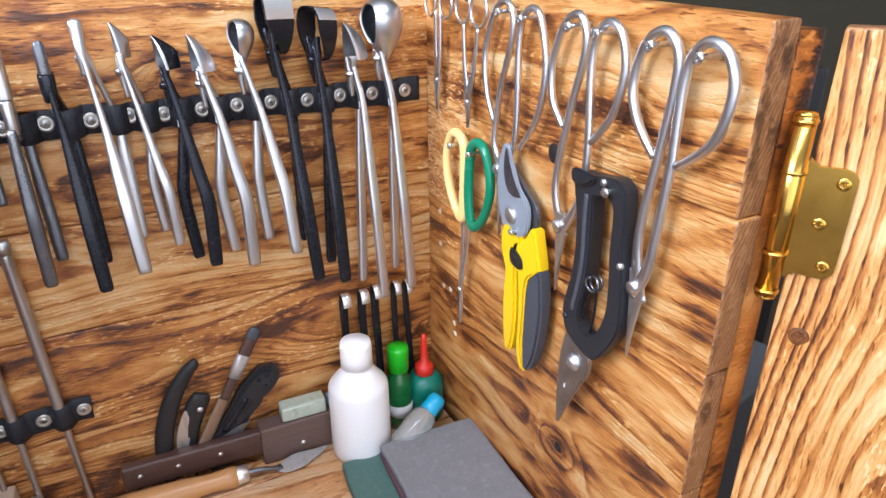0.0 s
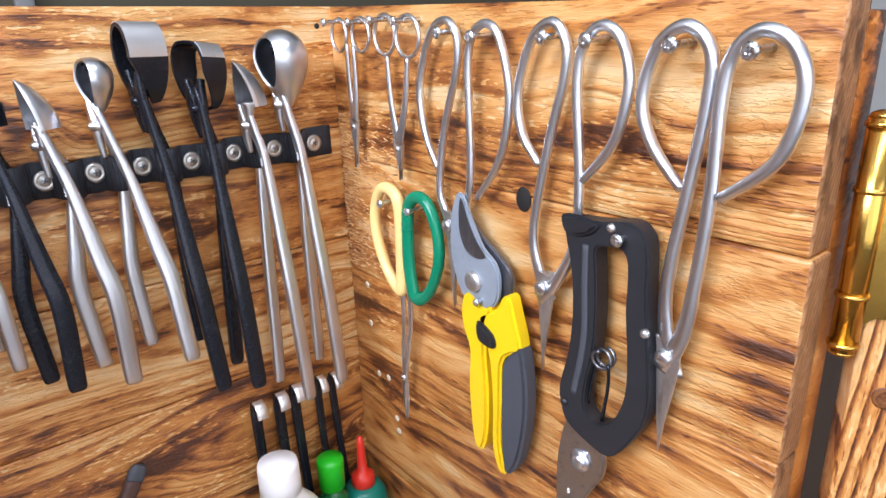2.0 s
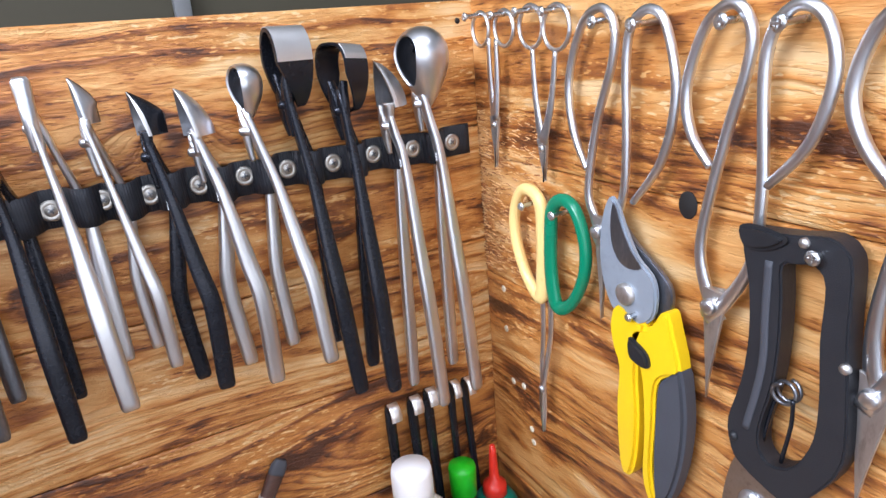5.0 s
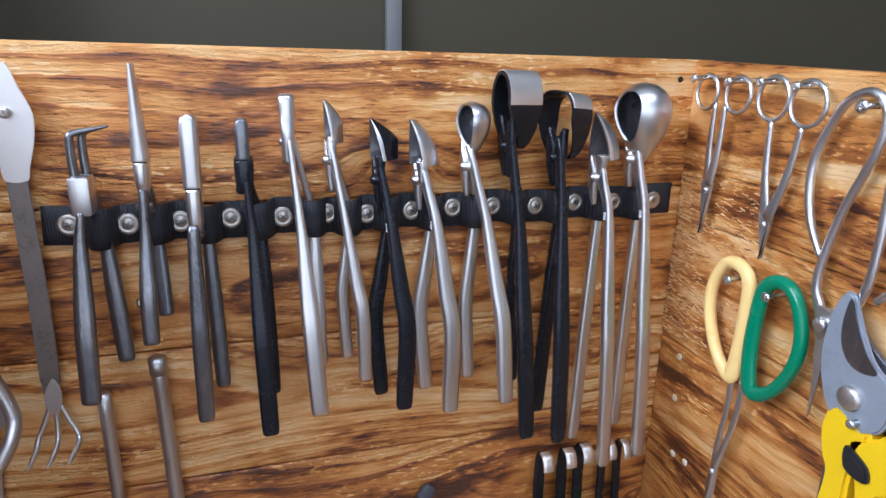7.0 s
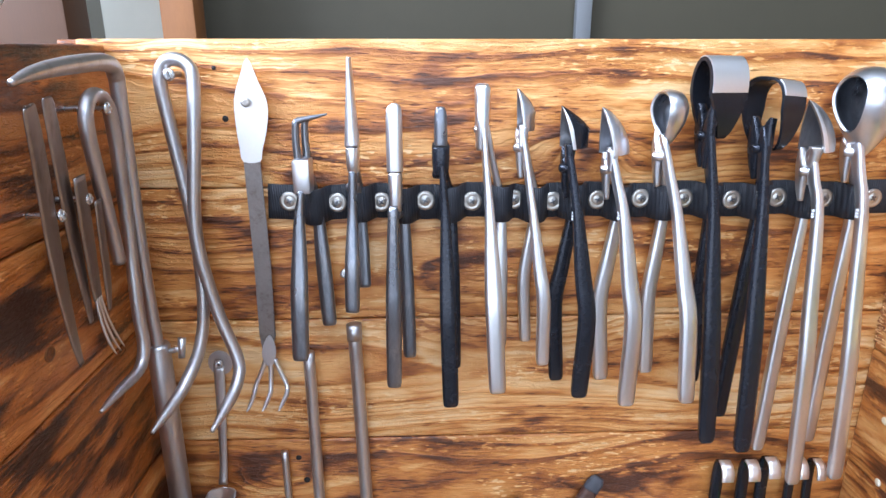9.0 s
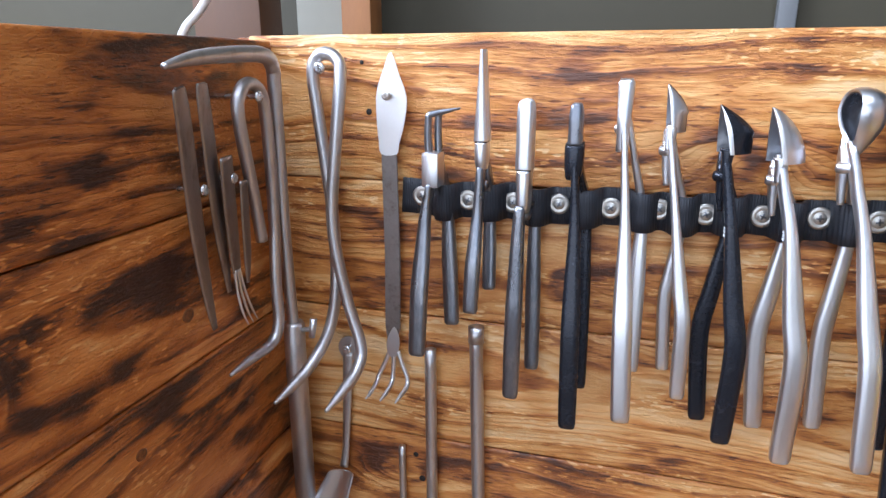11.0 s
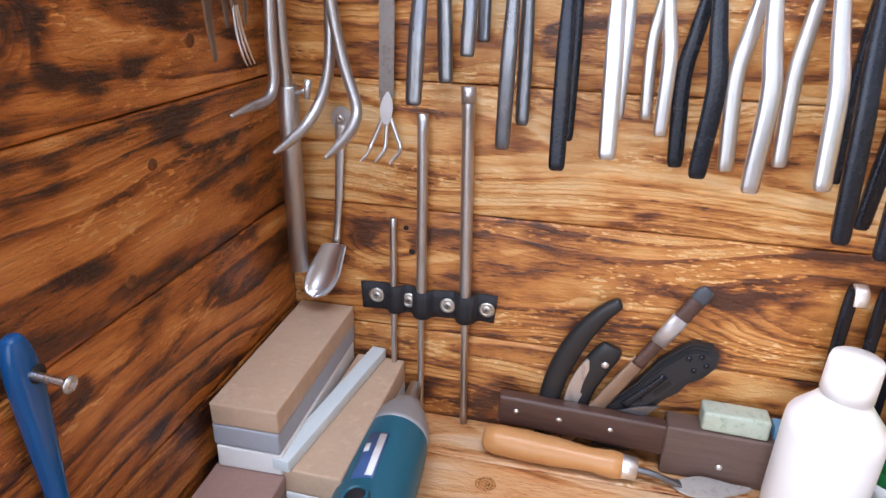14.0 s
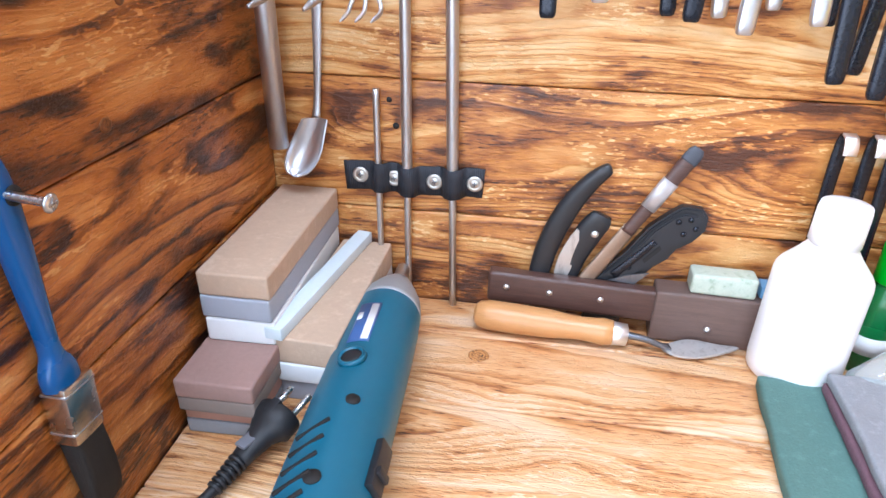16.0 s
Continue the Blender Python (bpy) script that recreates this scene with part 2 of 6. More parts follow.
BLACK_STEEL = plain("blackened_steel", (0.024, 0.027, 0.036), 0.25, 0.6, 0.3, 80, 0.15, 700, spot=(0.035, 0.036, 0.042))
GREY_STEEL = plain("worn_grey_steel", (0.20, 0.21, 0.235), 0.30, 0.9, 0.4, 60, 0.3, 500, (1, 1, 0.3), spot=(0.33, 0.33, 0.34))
ZINC = plain("zinc_screw", (0.68, 0.70, 0.72), 0.28, 1.0, 0.12, 200)
NICKEL = plain("nickel_screw", (0.56, 0.54, 0.50), 0.42, 1.0, 0.15, 200)
# Near-black colour stands in for the shade inside holes, slots and gaps.
HOLE_SHADE = plain("hole_shade", (0.012, 0.010, 0.009), 0.8, vary=0.2)


def webbing():
    m = Nodes("black_webbing")
    p, rnd = m.shifted()
    sep = m.node("SeparateXYZ", {0: p})
    rib = m.math("SINE", m.math("MULTIPLY", m.math("ADD", sep.outputs[0], m.math("MULTIPLY", sep.outputs[2], 0.04)), 4200.0))
    m.bump(m.math("ADD", rib, m.noise(p, 900, 2)), 0.32, 0.0005)
    return m.set(Base_Color=m.mix(m.noise(p, 90, 4), rgb(0.009, 0.010, 0.014), rgb(0.022, 0.025, 0.034)), Roughness=0.62)


WEBBING = webbing()
BRASS = plain("brass", (0.74, 0.44, 0.095), 0.22, 1.0, 0.08, 50, spot=(0.56, 0.30, 0.05))
YELLOW_GRIP = plain("yellow_plastic", (0.85, 0.56, 0.008), 0.36, vary=0.05, scale=40)
AMBER_GRIP = plain("pale_yellow_vinyl", (0.88, 0.62, 0.24), 0.30, vary=0.06, scale=40)
GREEN_GRIP = plain("green_vinyl", (0.002, 0.20, 0.10), 0.25, vary=0.1, scale=40)
GREY_RUBBER = plain("dark_grey_rubber", (0.058, 0.062, 0.075), 0.62, vary=0.15, scale=80, bump=0.2)
COATED_BLADE = plain("grey_coated_blade", (0.30, 0.345, 0.40), 0.40, 0.25, 0.1, 40, spot=(0.24, 0.27, 0.31))
BLACK_PLASTIC = plain("black_plastic", (0.016, 0.017, 0.020), 0.42, vary=0.25, scale=70, bump=0.2)
LABEL_WHITE = plain("white_label", (0.72, 0.74, 0.76), 0.35, vary=0.04)
SHEAR_BLADE = plain("grey_shear_steel", (0.44, 0.44, 0.45), 0.36, 1.0, 0.2, 60, 0.2, 500, spot=(0.26, 0.25, 0.25))
SHEAR_GRIP = plain("charcoal_plastic", (0.017, 0.018, 0.022), 0.48, vary=0.2, scale=50, bump=0.35, bump_scale=1500)

# ---- mesh helpers ----


def part(name, bm, material, parent=None, label=""):
    """Links a bmesh, given in world metres, as one mesh under a thing or part."""
    me = bpy.data.meshes.new(name)
    bmesh.ops.recalc_face_normals(bm, faces=bm.faces)
    bm.to_mesh(me)
    bm.free()
    me.materials.append(material)
    ob = new(name, me)
    if parent is not None:
        ob.parent = parent
        ob.matrix_parent_inverse = origin_of(parent).inverted()
    if label:
        ob["label"] = label
    return ob


def origin_of(ob):
    m = ob.matrix_basis.copy()
    while ob.parent is not None:
        m = ob.parent.matrix_basis @ ob.matrix_parent_inverse @ m
        ob = ob.parent
    return m


def thing(name, at, label, category, group="", kind=""):
    ob = new(name)
    ob.empty_display_size = 0.01
    ob.location = at
    ob.matrix_basis = Matrix.Translation(at)
    return tagged(ob, label, category, group, kind)


def smooth(bm, flat=40):
    for f in bm.faces:
        f.smooth = True
    for e in bm.edges:
        if len(e.link_faces) == 2 and e.calc_face_angle(0) > radians(flat):
            e.smooth = False
    return bm


def spline(points, steps=6, closed=False):
    """A Catmull-Rom curve through points of any dimension."""
    p = [np.array(q, float) for q in points]
    n = len(p)
    out = []
    for i in range(n if closed else n - 1):
        if closed:
            a, b, c, d = p[i - 1], p[i], p[(i + 1) % n], p[(i + 2) % n]
        else:
            a, b, c, d = p[max(i - 1, 0)], p[i], p[i + 1], p[min(i + 2, n - 1)]
        for k in range(steps):
            u = k / steps
            out.append(0.5 * (2 * b + (c - a) * u + (2 * a - 5 * b + 4 * c - d) * u * u + (3 * b - a - 3 * c + d) * u ** 3))
    if not closed:
        out.append(p[-1])
    return out


def sweep(points, side, steps=6, segs=12, closed=False, square=0.0, bm=None):
    """A bar along points (x, y, z, half width along side, half depth across it). square: 0 round, 1 boxy."""
    bm = bm or bmesh.new()
    pts = spline(points, steps, closed)
    rows = []
    n = len(pts)
    side = Vector(side)
    for i, q in enumerate(pts):
        a = pts[(i - 1) % n if closed else max(i - 1, 0)]
        b = pts[(i + 1) % n if closed else min(i + 1, n - 1)]
        tang = (Vector(b[:3]) - Vector(a[:3])).normalized()
        s = side - tang * side.dot(tang)
        if s.length < 1e-4:
            s = tang.orthogonal()
        s.normalize()
        o = tang.cross(s)
        ring = []
        for k in range(segs):
            ang = 2 * math.pi * (k + 0.5) / segs
            c, d = math.cos(ang), math.sin(ang)
            e = 1 / max(abs(c), abs(d)) if square else 1
            f = 1 + (e - 1) * square
            ring.append(bm.verts.new(Vector(q[:3]) + s * (c * f * q[3]) + o * (d * f * q[4])))
        rows.append(ring)
    for i in range(n if closed else n - 1):
        r, t = rows[i], rows[(i + 1) % n]
        for k in range(segs):
            bm.faces.new((r[k], r[(k + 1) % segs], t[(k + 1) % segs], t[k]))
    if not closed:
        bm.faces.new(rows[0][::-1])
        bm.faces.new(rows[-1])
    return smooth(bm, 50)


def rod(a, b, ra, rb=None, segs=14, bm=None, square=0.0):
    rb = ra if rb is None else rb
    v = Vector(b) - Vector(a)
    return sweep([(*a, ra, ra), (*b, rb, rb)], v.orthogonal(), 1, segs, square=square, bm=bm)


def lathe(profile, m, segs=32, bm=None, sx=1.0, sy=1.0):
    """Turns (radius, height) pairs round local z, then places by m."""
    bm = bm or bmesh.new()
    rows = []
    for r, h in profile:
        if r < 1e-6:
            rows.append([bm.verts.new(m @ Vector((0, 0, h)))])
        else:
            rows.append([bm.verts.new(m @ Vector((sx * r * math.cos(2 * math.pi * k / segs), sy * r * math.sin(2 * math.pi * k / segs), h))) for k in range(segs)])
    for a, b in zip(rows, rows[1:]):
        for k in range(segs):
            j = (k + 1) % segs
            if len(a) == 1 and len(b) == 1:
                continue
            if len(a) == 1:
                bm.faces.new((a[0], b[k], b[j]))
            elif len(b) == 1:
                bm.faces.new((a[k], a[j], b[0]))
            else:
                bm.faces.new((a[k], a[j], b[j], b[k]))
    for row, flip in ((rows[0], True), (rows[-1], False)):
        if len(row) > 1:
            bm.faces.new(row[::-1] if flip else row)
    return smooth(bm, 35)


def block(sx, sy, sz, m, bevel=0.001, segs=2, jitter=0.0):
    """A bevelled box centred on local x and y, standing on local z = 0."""
    bm = bmesh.new()
    bmesh.ops.create_cube(bm, size=1)
    for v in bm.verts:
        v.co = Vector((v.co.x * sx, v.co.y * sy, (v.co.z + 0.5) * sz))
        if jitter:
            v.co += Vector((random.uniform(-jitter, jitter), random.uniform(-jitter, jitter), random.uniform(-jitter, jitter) * 0.4))
    if bevel:
        bmesh.ops.bevel(bm, geom=bm.edges[:], offset=bevel, segments=segs, affect="EDGES", profile=0.6)
    bm.transform(m)
    return smooth(bm, 50)


def plate(outline, thick, place, bevel=0.0006, holes=()):
    """A flat piece with the outline (u, v), thick along w; place maps (u, v, w) to the world. holes: inner outlines."""
    bm = bmesh.new()
    loops = []
    for pts in (outline, *holes):
        vs = [bm.verts.new((u, v, 0)) for u, v in pts]
        loops.append([bm.edges.new((vs[i], vs[(i + 1) % len(vs)])) for i in range(len(vs))])
    if holes:
        bmesh.ops.triangle_fill(bm, edges=[e for lo in loops for e in lo], use_beauty=True)
    else:
        bm.faces.new([e.verts[0] for e in loops[0]])
    ext = bmesh.ops.extrude_face_region(bm, geom=bm.faces[:])
    for v in [g for g in ext["geom"] if isinstance(g, bmesh.types.BMVert)]:
        v.co.z += thick
    bmesh.ops.recalc_face_normals(bm, faces=bm.faces)
    if bevel:
        rim = [e for e in bm.edges if len(e.link_faces) == 2 and e.calc_face_angle(0) > 1.0 and abs(e.verts[0].co.z - e.verts[1].co.z) < 1e-6]
        bmesh.ops.bevel(bm, geom=rim, offset=bevel, segments=2, affect="EDGES", clamp_overlap=True)
    for v in bm.verts:
        v.co = place(*v.co)
    return smooth(bm, 35)


def on_right(x, sign=-1):
    """Places (y, z, w) on the right-hand wall's side: w points out of the wall."""
    return lambda u, v, w: Vector((x + sign * w, u, v))


def on_back(y):
    return lambda u, v, w: Vector((u, y - w, v))


def screw_bm(head, tip, r_head=0.004, r_shaft=0.002, thread=True):
    """A pan-head screw from its head's top to its tip, with a cross recess and a threaded shaft."""
    head, tip = Vector(head), Vector(tip)
    m = Matrix.Translation(head) @ (tip - head).to_track_quat("Z", "Y").to_matrix().to_4x4()
    length = (tip - head).length
    prof = [(0.0, 0.0007), (r_head * 0.18, 0.0007), (r_head * 0.22, 0.0), (r_head * 0.75, 0.0002), (r_head, 0.0011), (r_head, 0.0016), (r_shaft * 1.05, 0.0030)]
    h = 0.0032
    while thread and h < length - 0.001:
        prof += [(r_shaft * 0.78, h), (r_shaft, h + 0.0006)]
        h += 0.0012
    prof += [(r_shaft * 0.7, length)]
    bm = lathe(prof, m, 14)
    for k in range(2):
        b = block(r_head * 1.25, r_head * 0.26, 0.0006, m @ pose(0, 0, -0.0003, 0, 0, 90 * k), 0)
        tmp = bpy.data.meshes.new("tmp")
        b.to_mesh(tmp)
        b.free()
        bm.from_mesh(tmp)
        bpy.data.meshes.remove(tmp)
    return bm


def join(*bms):
    out = bms[0]
    for b in bms[1:]:
        tmp = bpy.data.meshes.new("tmp")
        b.to_mesh(tmp)
        b.free()
        out.from_mesh(tmp)
        bpy.data.meshes.remove(tmp)
    return out


# ---- setting: the open tool cabinet of scorched boards ----
W, H, D = 0.523, 0.473, 0.369
plank_cache = {}


def plank_mesh(length, width, thick, material):
    key = (length, width, thick, material.name)
    if key not in plank_cache:
        b = block(length, width, thick, Matrix.Translation((0, 0, -thick)), 0.0022, 3)
        bmesh.ops.recalc_face_normals(b, faces=b.faces)
        me = bpy.data.meshes.new("plank")
        b.to_mesh(me)
        b.free()
        me.materials.append(material)
        me.materials.append(WOOD_END)
        for f in me.polygons:
            if abs(f.normal.x) > 0.7:
                f.material_index = 1
        plank_cache[key] = me
    return plank_cache[key]


def plank(parent, m, length, width, thick, material, char=0.0, knot_at=None):
    ob = new("plank", plank_mesh(round(length, 4), round(width, 4), thick, material))
    ob.parent = parent
    ob.matrix_parent_inverse = origin_of(parent).inverted()
    ob.matrix_basis = m
    kx, ky = knot_at or (0.0, 0.0)
    ob.color = (0.5 + 2 * char, 0.5 + kx, 0.5 + ky, 0.0 if knot_at else 1.0)
    return ob


def axes(at, x, y):
    x, y = Vector(x), Vector(y)
    z = x.cross(y)
    return Matrix(((x.x, y.x, z.x, at[0]), (x.y, y.y, z.y, at[1]), (x.z, y.z, z.z, at[2]), (0, 0, 0, 1)))


GAP = 0.0007
wall_back = tagged(part("wall_back", block(W + 0.08, 0.012, H + 0.03, pose(W / 2, 0.0275, -0.03), 0.001), WOOD_LEFT), "cabinet back of horizontal scorched and varnished boards", "wall", kind="structure")
wall_right = tagged(part("wall_right", block(0.020, D + 0.02, H + 0.01, pose(W + 0.0315, -D / 2 + 0.012, -0.03), 0.0015), WOOD_LEFT), "cabinet side of golden scorched boards with hanging tools", "wall", kind="structure")
wall_left = tagged(part("wall_left", block(0.020, D + 0.04, H + 0.02, pose(-0.0315, -D / 2, -0.03), 0.0015), WOOD_LEFT), "cabinet side of dark scorched boards", "wall", kind="structure")
floor = tagged(part("floor", block(W + 0.04, D + 0.02, 0.012, pose(W / 2, -D / 2 + 0.01, -0.034), 0.001), WOOD_LEFT), "cabinet floor of pale scorched boards", "floor", kind="structure")
for shell in (wall_back, wall_right, wall_left, floor):
    shell.color = (0.5, 0.5, 0.5, 1)

BACK_SEAMS = (-0.02, 0.083, 0.189, 0.286, 0.380, 0.4735)
RIGHT_SEAMS = (-0.02, 0.066, 0.161, 0.257, 0.357, 0.4625)
LEFT_SEAMS = (-0.02, 0.094, 0.188, 0.287, 0.375, 0.4700)
BACK_CHAR = (0.02, 0.06, -0.07, 0.02, -0.02)
RIGHT_CHAR = (0.05, 0.03, 0.0, -0.03, -0.04)
RIGHT_KNOTS = {0.066: (0.0575, -0.0095)}
LEFT_KNOTS = {0.287: (-0.065, 0.002)}
LEFT_CHAR = (0.02, 0.0, 0.02, 0.0, 0.03)
FLOOR_SEAMS = (-0.369, -0.330, -0.232, -0.131, -0.050, 0.0)

# ---- camera-side surroundings ----
PLASTER = plain("olive_wall_paint", (0.054, 0.046, 0.026), 0.7, vary=0.15, scale=5, bump=0.15, bump_scale=60)
BENCH = plain("dark_bench_wood", (0.09, 0.055, 0.035), 0.6, vary=0.3, scale=12, bump=0.3, bump_scale=200, stretch=(1, 8, 8))
BEIGE = plain("beige_board", (0.46, 0.44, 0.36), 0.6, vary=0.06, scale=10)
ORANGE_WOOD = plain("orange_brown_wood", (0.30, 0.12, 0.035), 0.5, vary=0.25, scale=14, stretch=(8, 8, 1))
BROWN_WOOD = plain("brown_wood", (0.10, 0.045, 0.02), 0.55, vary=0.25, scale=14, stretch=(8, 8, 1))
GREY_STRIP = plain("grey_metal_strip", (0.20, 0.205, 0.21), 0.5, 0.3, 0.15, 20)

tagged(part("backdrop", block(6.0, 0.1, 3.6, pose(0.2, 0.33, -0.95), 0), PLASTER), "dark olive painted room wall", "wall", kind="structure")
tagged(part("bench", block(3.0, 1.3, 0.05, pose(0.2, -0.35, -0.085), 0.003), BENCH), "dark wooden workbench top under the cabinet", "bench", kind="structure")
# Unseen shell, added: pale walls and ceiling reflect light onto the metal.
tagged(part("room_floor", block(6.0, 6.0, 0.1, pose(0.2, -2.6, -1.0), 0), plain("concrete", (0.24, 0.23, 0.22), 0.8, vary=0.15, scale=4)), "plain room floor, unseen, added to close the room", "floor", kind="structure")
tagged(part("room_ceiling", block(6.0, 3.2, 0.1, pose(0.2, -1.2, 1.75), 0), plain("ceiling_paint", (0.75, 0.74, 0.72), 0.8, vary=0.05, scale=3)), "plain pale room ceiling, unseen, added to close the room", "ceiling", kind="structure")
for n, x in (("room_wall_west", -2.2), ("room_wall_east", 2.6)):
    tagged(part(n, block(0.1, 6.0, 2.8, pose(x, -2.6, -1.0), 0), plain(n + "_paint", (0.62, 0.61, 0.58), 0.8, vary=0.06, scale=3)), "plain painted room wall", "wall", kind="structure")

strip = tagged(part("wall_strip", block(0.016, 0.012, 1.2, pose(0.359, 0.272, 0.1), 0.002), GREY_STRIP), "narrow grey metal strip on the olive wall", "strip")
post = tagged(part("wooden_post", block(0.030, 0.030, 1.0, pose(-0.020, 0.20, -0.035), 0.003), ORANGE_WOOD), "orange-brown upright wooden post", "post")
tagged(part("wall_board", block(0.075, 0.012, 1.0, pose(-0.070, 0.240, -0.035), 0.002), BEIGE), "beige painted board against the wall", "board")
tagged(part("wooden_upright", block(0.070, 0.040, 1.0, pose(-0.128, 0.16, -0.035), 0.003), BROWN_WOOD), "dark brown wooden upright", "post")

# ---- webbing straps ----


def strap(name, z, height, screws, bulges, x0, x1, label, thick=0.0022):
    """A strap along the back wall, screwed down between the loops that hold tools."""
    t = thing(name, ((x0 + x1) / 2, 0, z), label, "tool strap")
    marks = [(x0, 0.0015)] + [(s, 0.0016) for s in screws] + [(x1, 0.0015)]
    for bx, depth, half in bulges:
        marks += [(bx - half - 0.003, 0.002), (bx - half * 0.75, depth * 0.8), (bx, depth), (bx + half * 0.75, depth * 0.8), (bx + half + 0.003, 0.002)]
    marks.sort()
    clean = [marks[0]]
    for a in marks[1:]:
        if a[0] - clean[-1][0] > 0.0022:
            clean.append(a)
    pts = [(x, -d, z + 0.0008 * math.sin(90 * x), height / 2, thick / 2) for x, d in clean]
    part("band", sweep(pts, (0, 0, 1), 3, 12, square=0.92), WEBBING, t)
    for s in screws:
        zz = z + random.uniform(-0.0012, 0.0012)
        w = part("screw", lathe([(0.0, -0.004), (0.0018, -0.004), (0.0020, 0.0), (0.0062, 0.0), (0.0066, 0.0008), (0.0060, 0.0014), (0.0042, 0.0016), (0.0039, 0.0014), (0.0034, 0.0014), (0.0031, 0.0017), (0.0, 0.0017)], axes((s, -0.0026, zz), (1, 0, 0), (0, 0, 1)), 24), NICKEL, t, "flat-headed screw with a cross recess")
        # Darker grey bars draw the shaded cross recess on the flat head.
        spin = random.uniform(0, 90)
        for a in (0, 90):
            part("recess", block(0.0040, 0.0006, 0.0012, pose(s, -0.0042, zz, 0, spin + a, 0) @ Matrix.Translation((0, 0, -0.0006)), 0.0002), GREY_STEEL, w)
    return t


TOOL_X = (0.122, 0.152, 0.180, 0.211, 0.243, 0.266, 0.292, 0.322, 0.352, 0.383, 0.416, 0.447, 0.480)
UPPER_SCREWS = (0.105, 0.136, 0.165, 0.194, 0.225, 0.253, 0.279, 0.309, 0.338, 0.367, 0.400, 0.431, 0.463, 0.497)
strap("tool_strap", 0.371, 0.0235, UPPER_SCREWS, [(x, 0.0150, 0.0060) for x in TOOL_X], 0.091, 0.513, "black ribbed webbing strap screwed to the back boards")
strap("short_tool_strap", 0.111, 0.0245, (0.073, 0.1005, 0.133, 0.165), [(0.0895, 0.0085, 0.005), (0.1125, 0.0105, 0.006), (0.1485, 0.0115, 0.0065)], 0.060, 0.172, "short black leather-like strap holding three steel rods")

# ---- pliers and cutters in the strap: one leg runs behind the webbing, the other hangs in front ----


def leg(top, mid, tip, w_top, w_tip, d=0.0031, square=0.9, flare=1.0, bow=0.0):
    a, b, c = Vector(top), Vector(mid), Vector(tip)
    q = b.lerp(c, 0.55) + Vector((bow, -0.003 if c.y < -0.025 else 0.0, 0))
    pts = [(*a, w_top * 0.40, d * 0.6), (*a.lerp(b, 0.16), w_top * 0.62, d * 1.5), (*a.lerp(b, 0.5), w_top * 0.72, d * 1.35), (*b, w_top * 0.44 + w_tip * 0.36, d * 1.05), (*b.lerp(q, 0.6), w_tip * 1.02, d), (*q, w_tip * 1.12 * flare, d * 0.95), (*q.lerp(c, 0.8), w_tip * 1.10, d * 0.9), (*q.lerp(c, 0.96), w_tip * 1.02, d * 0.8), (*c, w_tip * 0.72, d * 0.5)]
    return sweep(pts, (1, 0, 0), 5, 16, square=square)


def rivet(at, r, parent, mat, axis=(1, 0, 0), length=0.012):
    a = Vector(at)
    d = Vector(axis).normalized()
    m = Matrix.Translation(a - d * length / 2) @ d.to_track_quat("Z", "Y").to_matrix().to_4x4()
    return part("pivot", lathe([(0, 0), (r * 0.7, 0.0002), (r, 0.0012), (r, length - 0.0012), (r * 0.7, length - 0.0002), (0, length)], m, 18), mat, parent)


def loop_head(x0, x1, base, y_mid, z_tall, z_right, bulge, thick, taper=1.0, bm=None, waist=0.003, span=(-1.0, 1.0), box=1.0, foot=(0.84, 0.25)):
    """A hollow jaw pair: a closed teardrop loop in the y-z plane, drawn out along x. Its right rim may be lower than its left one."""
    bm = bm or bmesh.new()
    cols = []
    nx, nu = 10, 40
    for i in range(nx + 1):
        f = i / nx
        x = x0 + (x1 - x0) * f
        top = z_tall + (z_right - z_tall) * f
        bl = bulge * (1 + (taper - 1) * f)
        ring = []
        for k in range(nu + 1):
            u = k / nu
            ang = math.pi * (span[0] + (span[1] - span[0]) * u)
            yy = math.copysign(abs(math.sin(ang)) ** box, ang) * bl * (0.55 + 0.45 * math.cos(ang / 2) ** 0.8) + math.copysign(waist, ang) * (abs(ang) / math.pi) ** 3
            zz = base + (top - base) * (0.5 + 0.5 * math.cos(ang)) ** 0.8
            narrow = 0.20 + 0.80 * min(1.0, 1.75 * (zz - base) / (top - base)) ** 0.8
            xm = x0 + (x1 - x0) * (foot[1] + (foot[0] - foot[1]) * (0.5 - 0.5 * math.sin(max(-1.0, min(1.0, yy / bl)) * math.pi / 2)))
            ring.append(bm.verts.new((xm + (x - xm) * narrow, y_mid + yy, zz)))
        cols.append(ring)
    for a, b in zip(cols, cols[1:]):
        for k in range(nu):
            bm.faces.new((a[k], a[k + 1], b[k + 1], b[k]))
    bmesh.ops.recalc_face_normals(bm, faces=bm.faces)
    bmesh.ops.solidify(bm, geom=bm.faces[:], thickness=thick)
    return smooth(bm, 45)


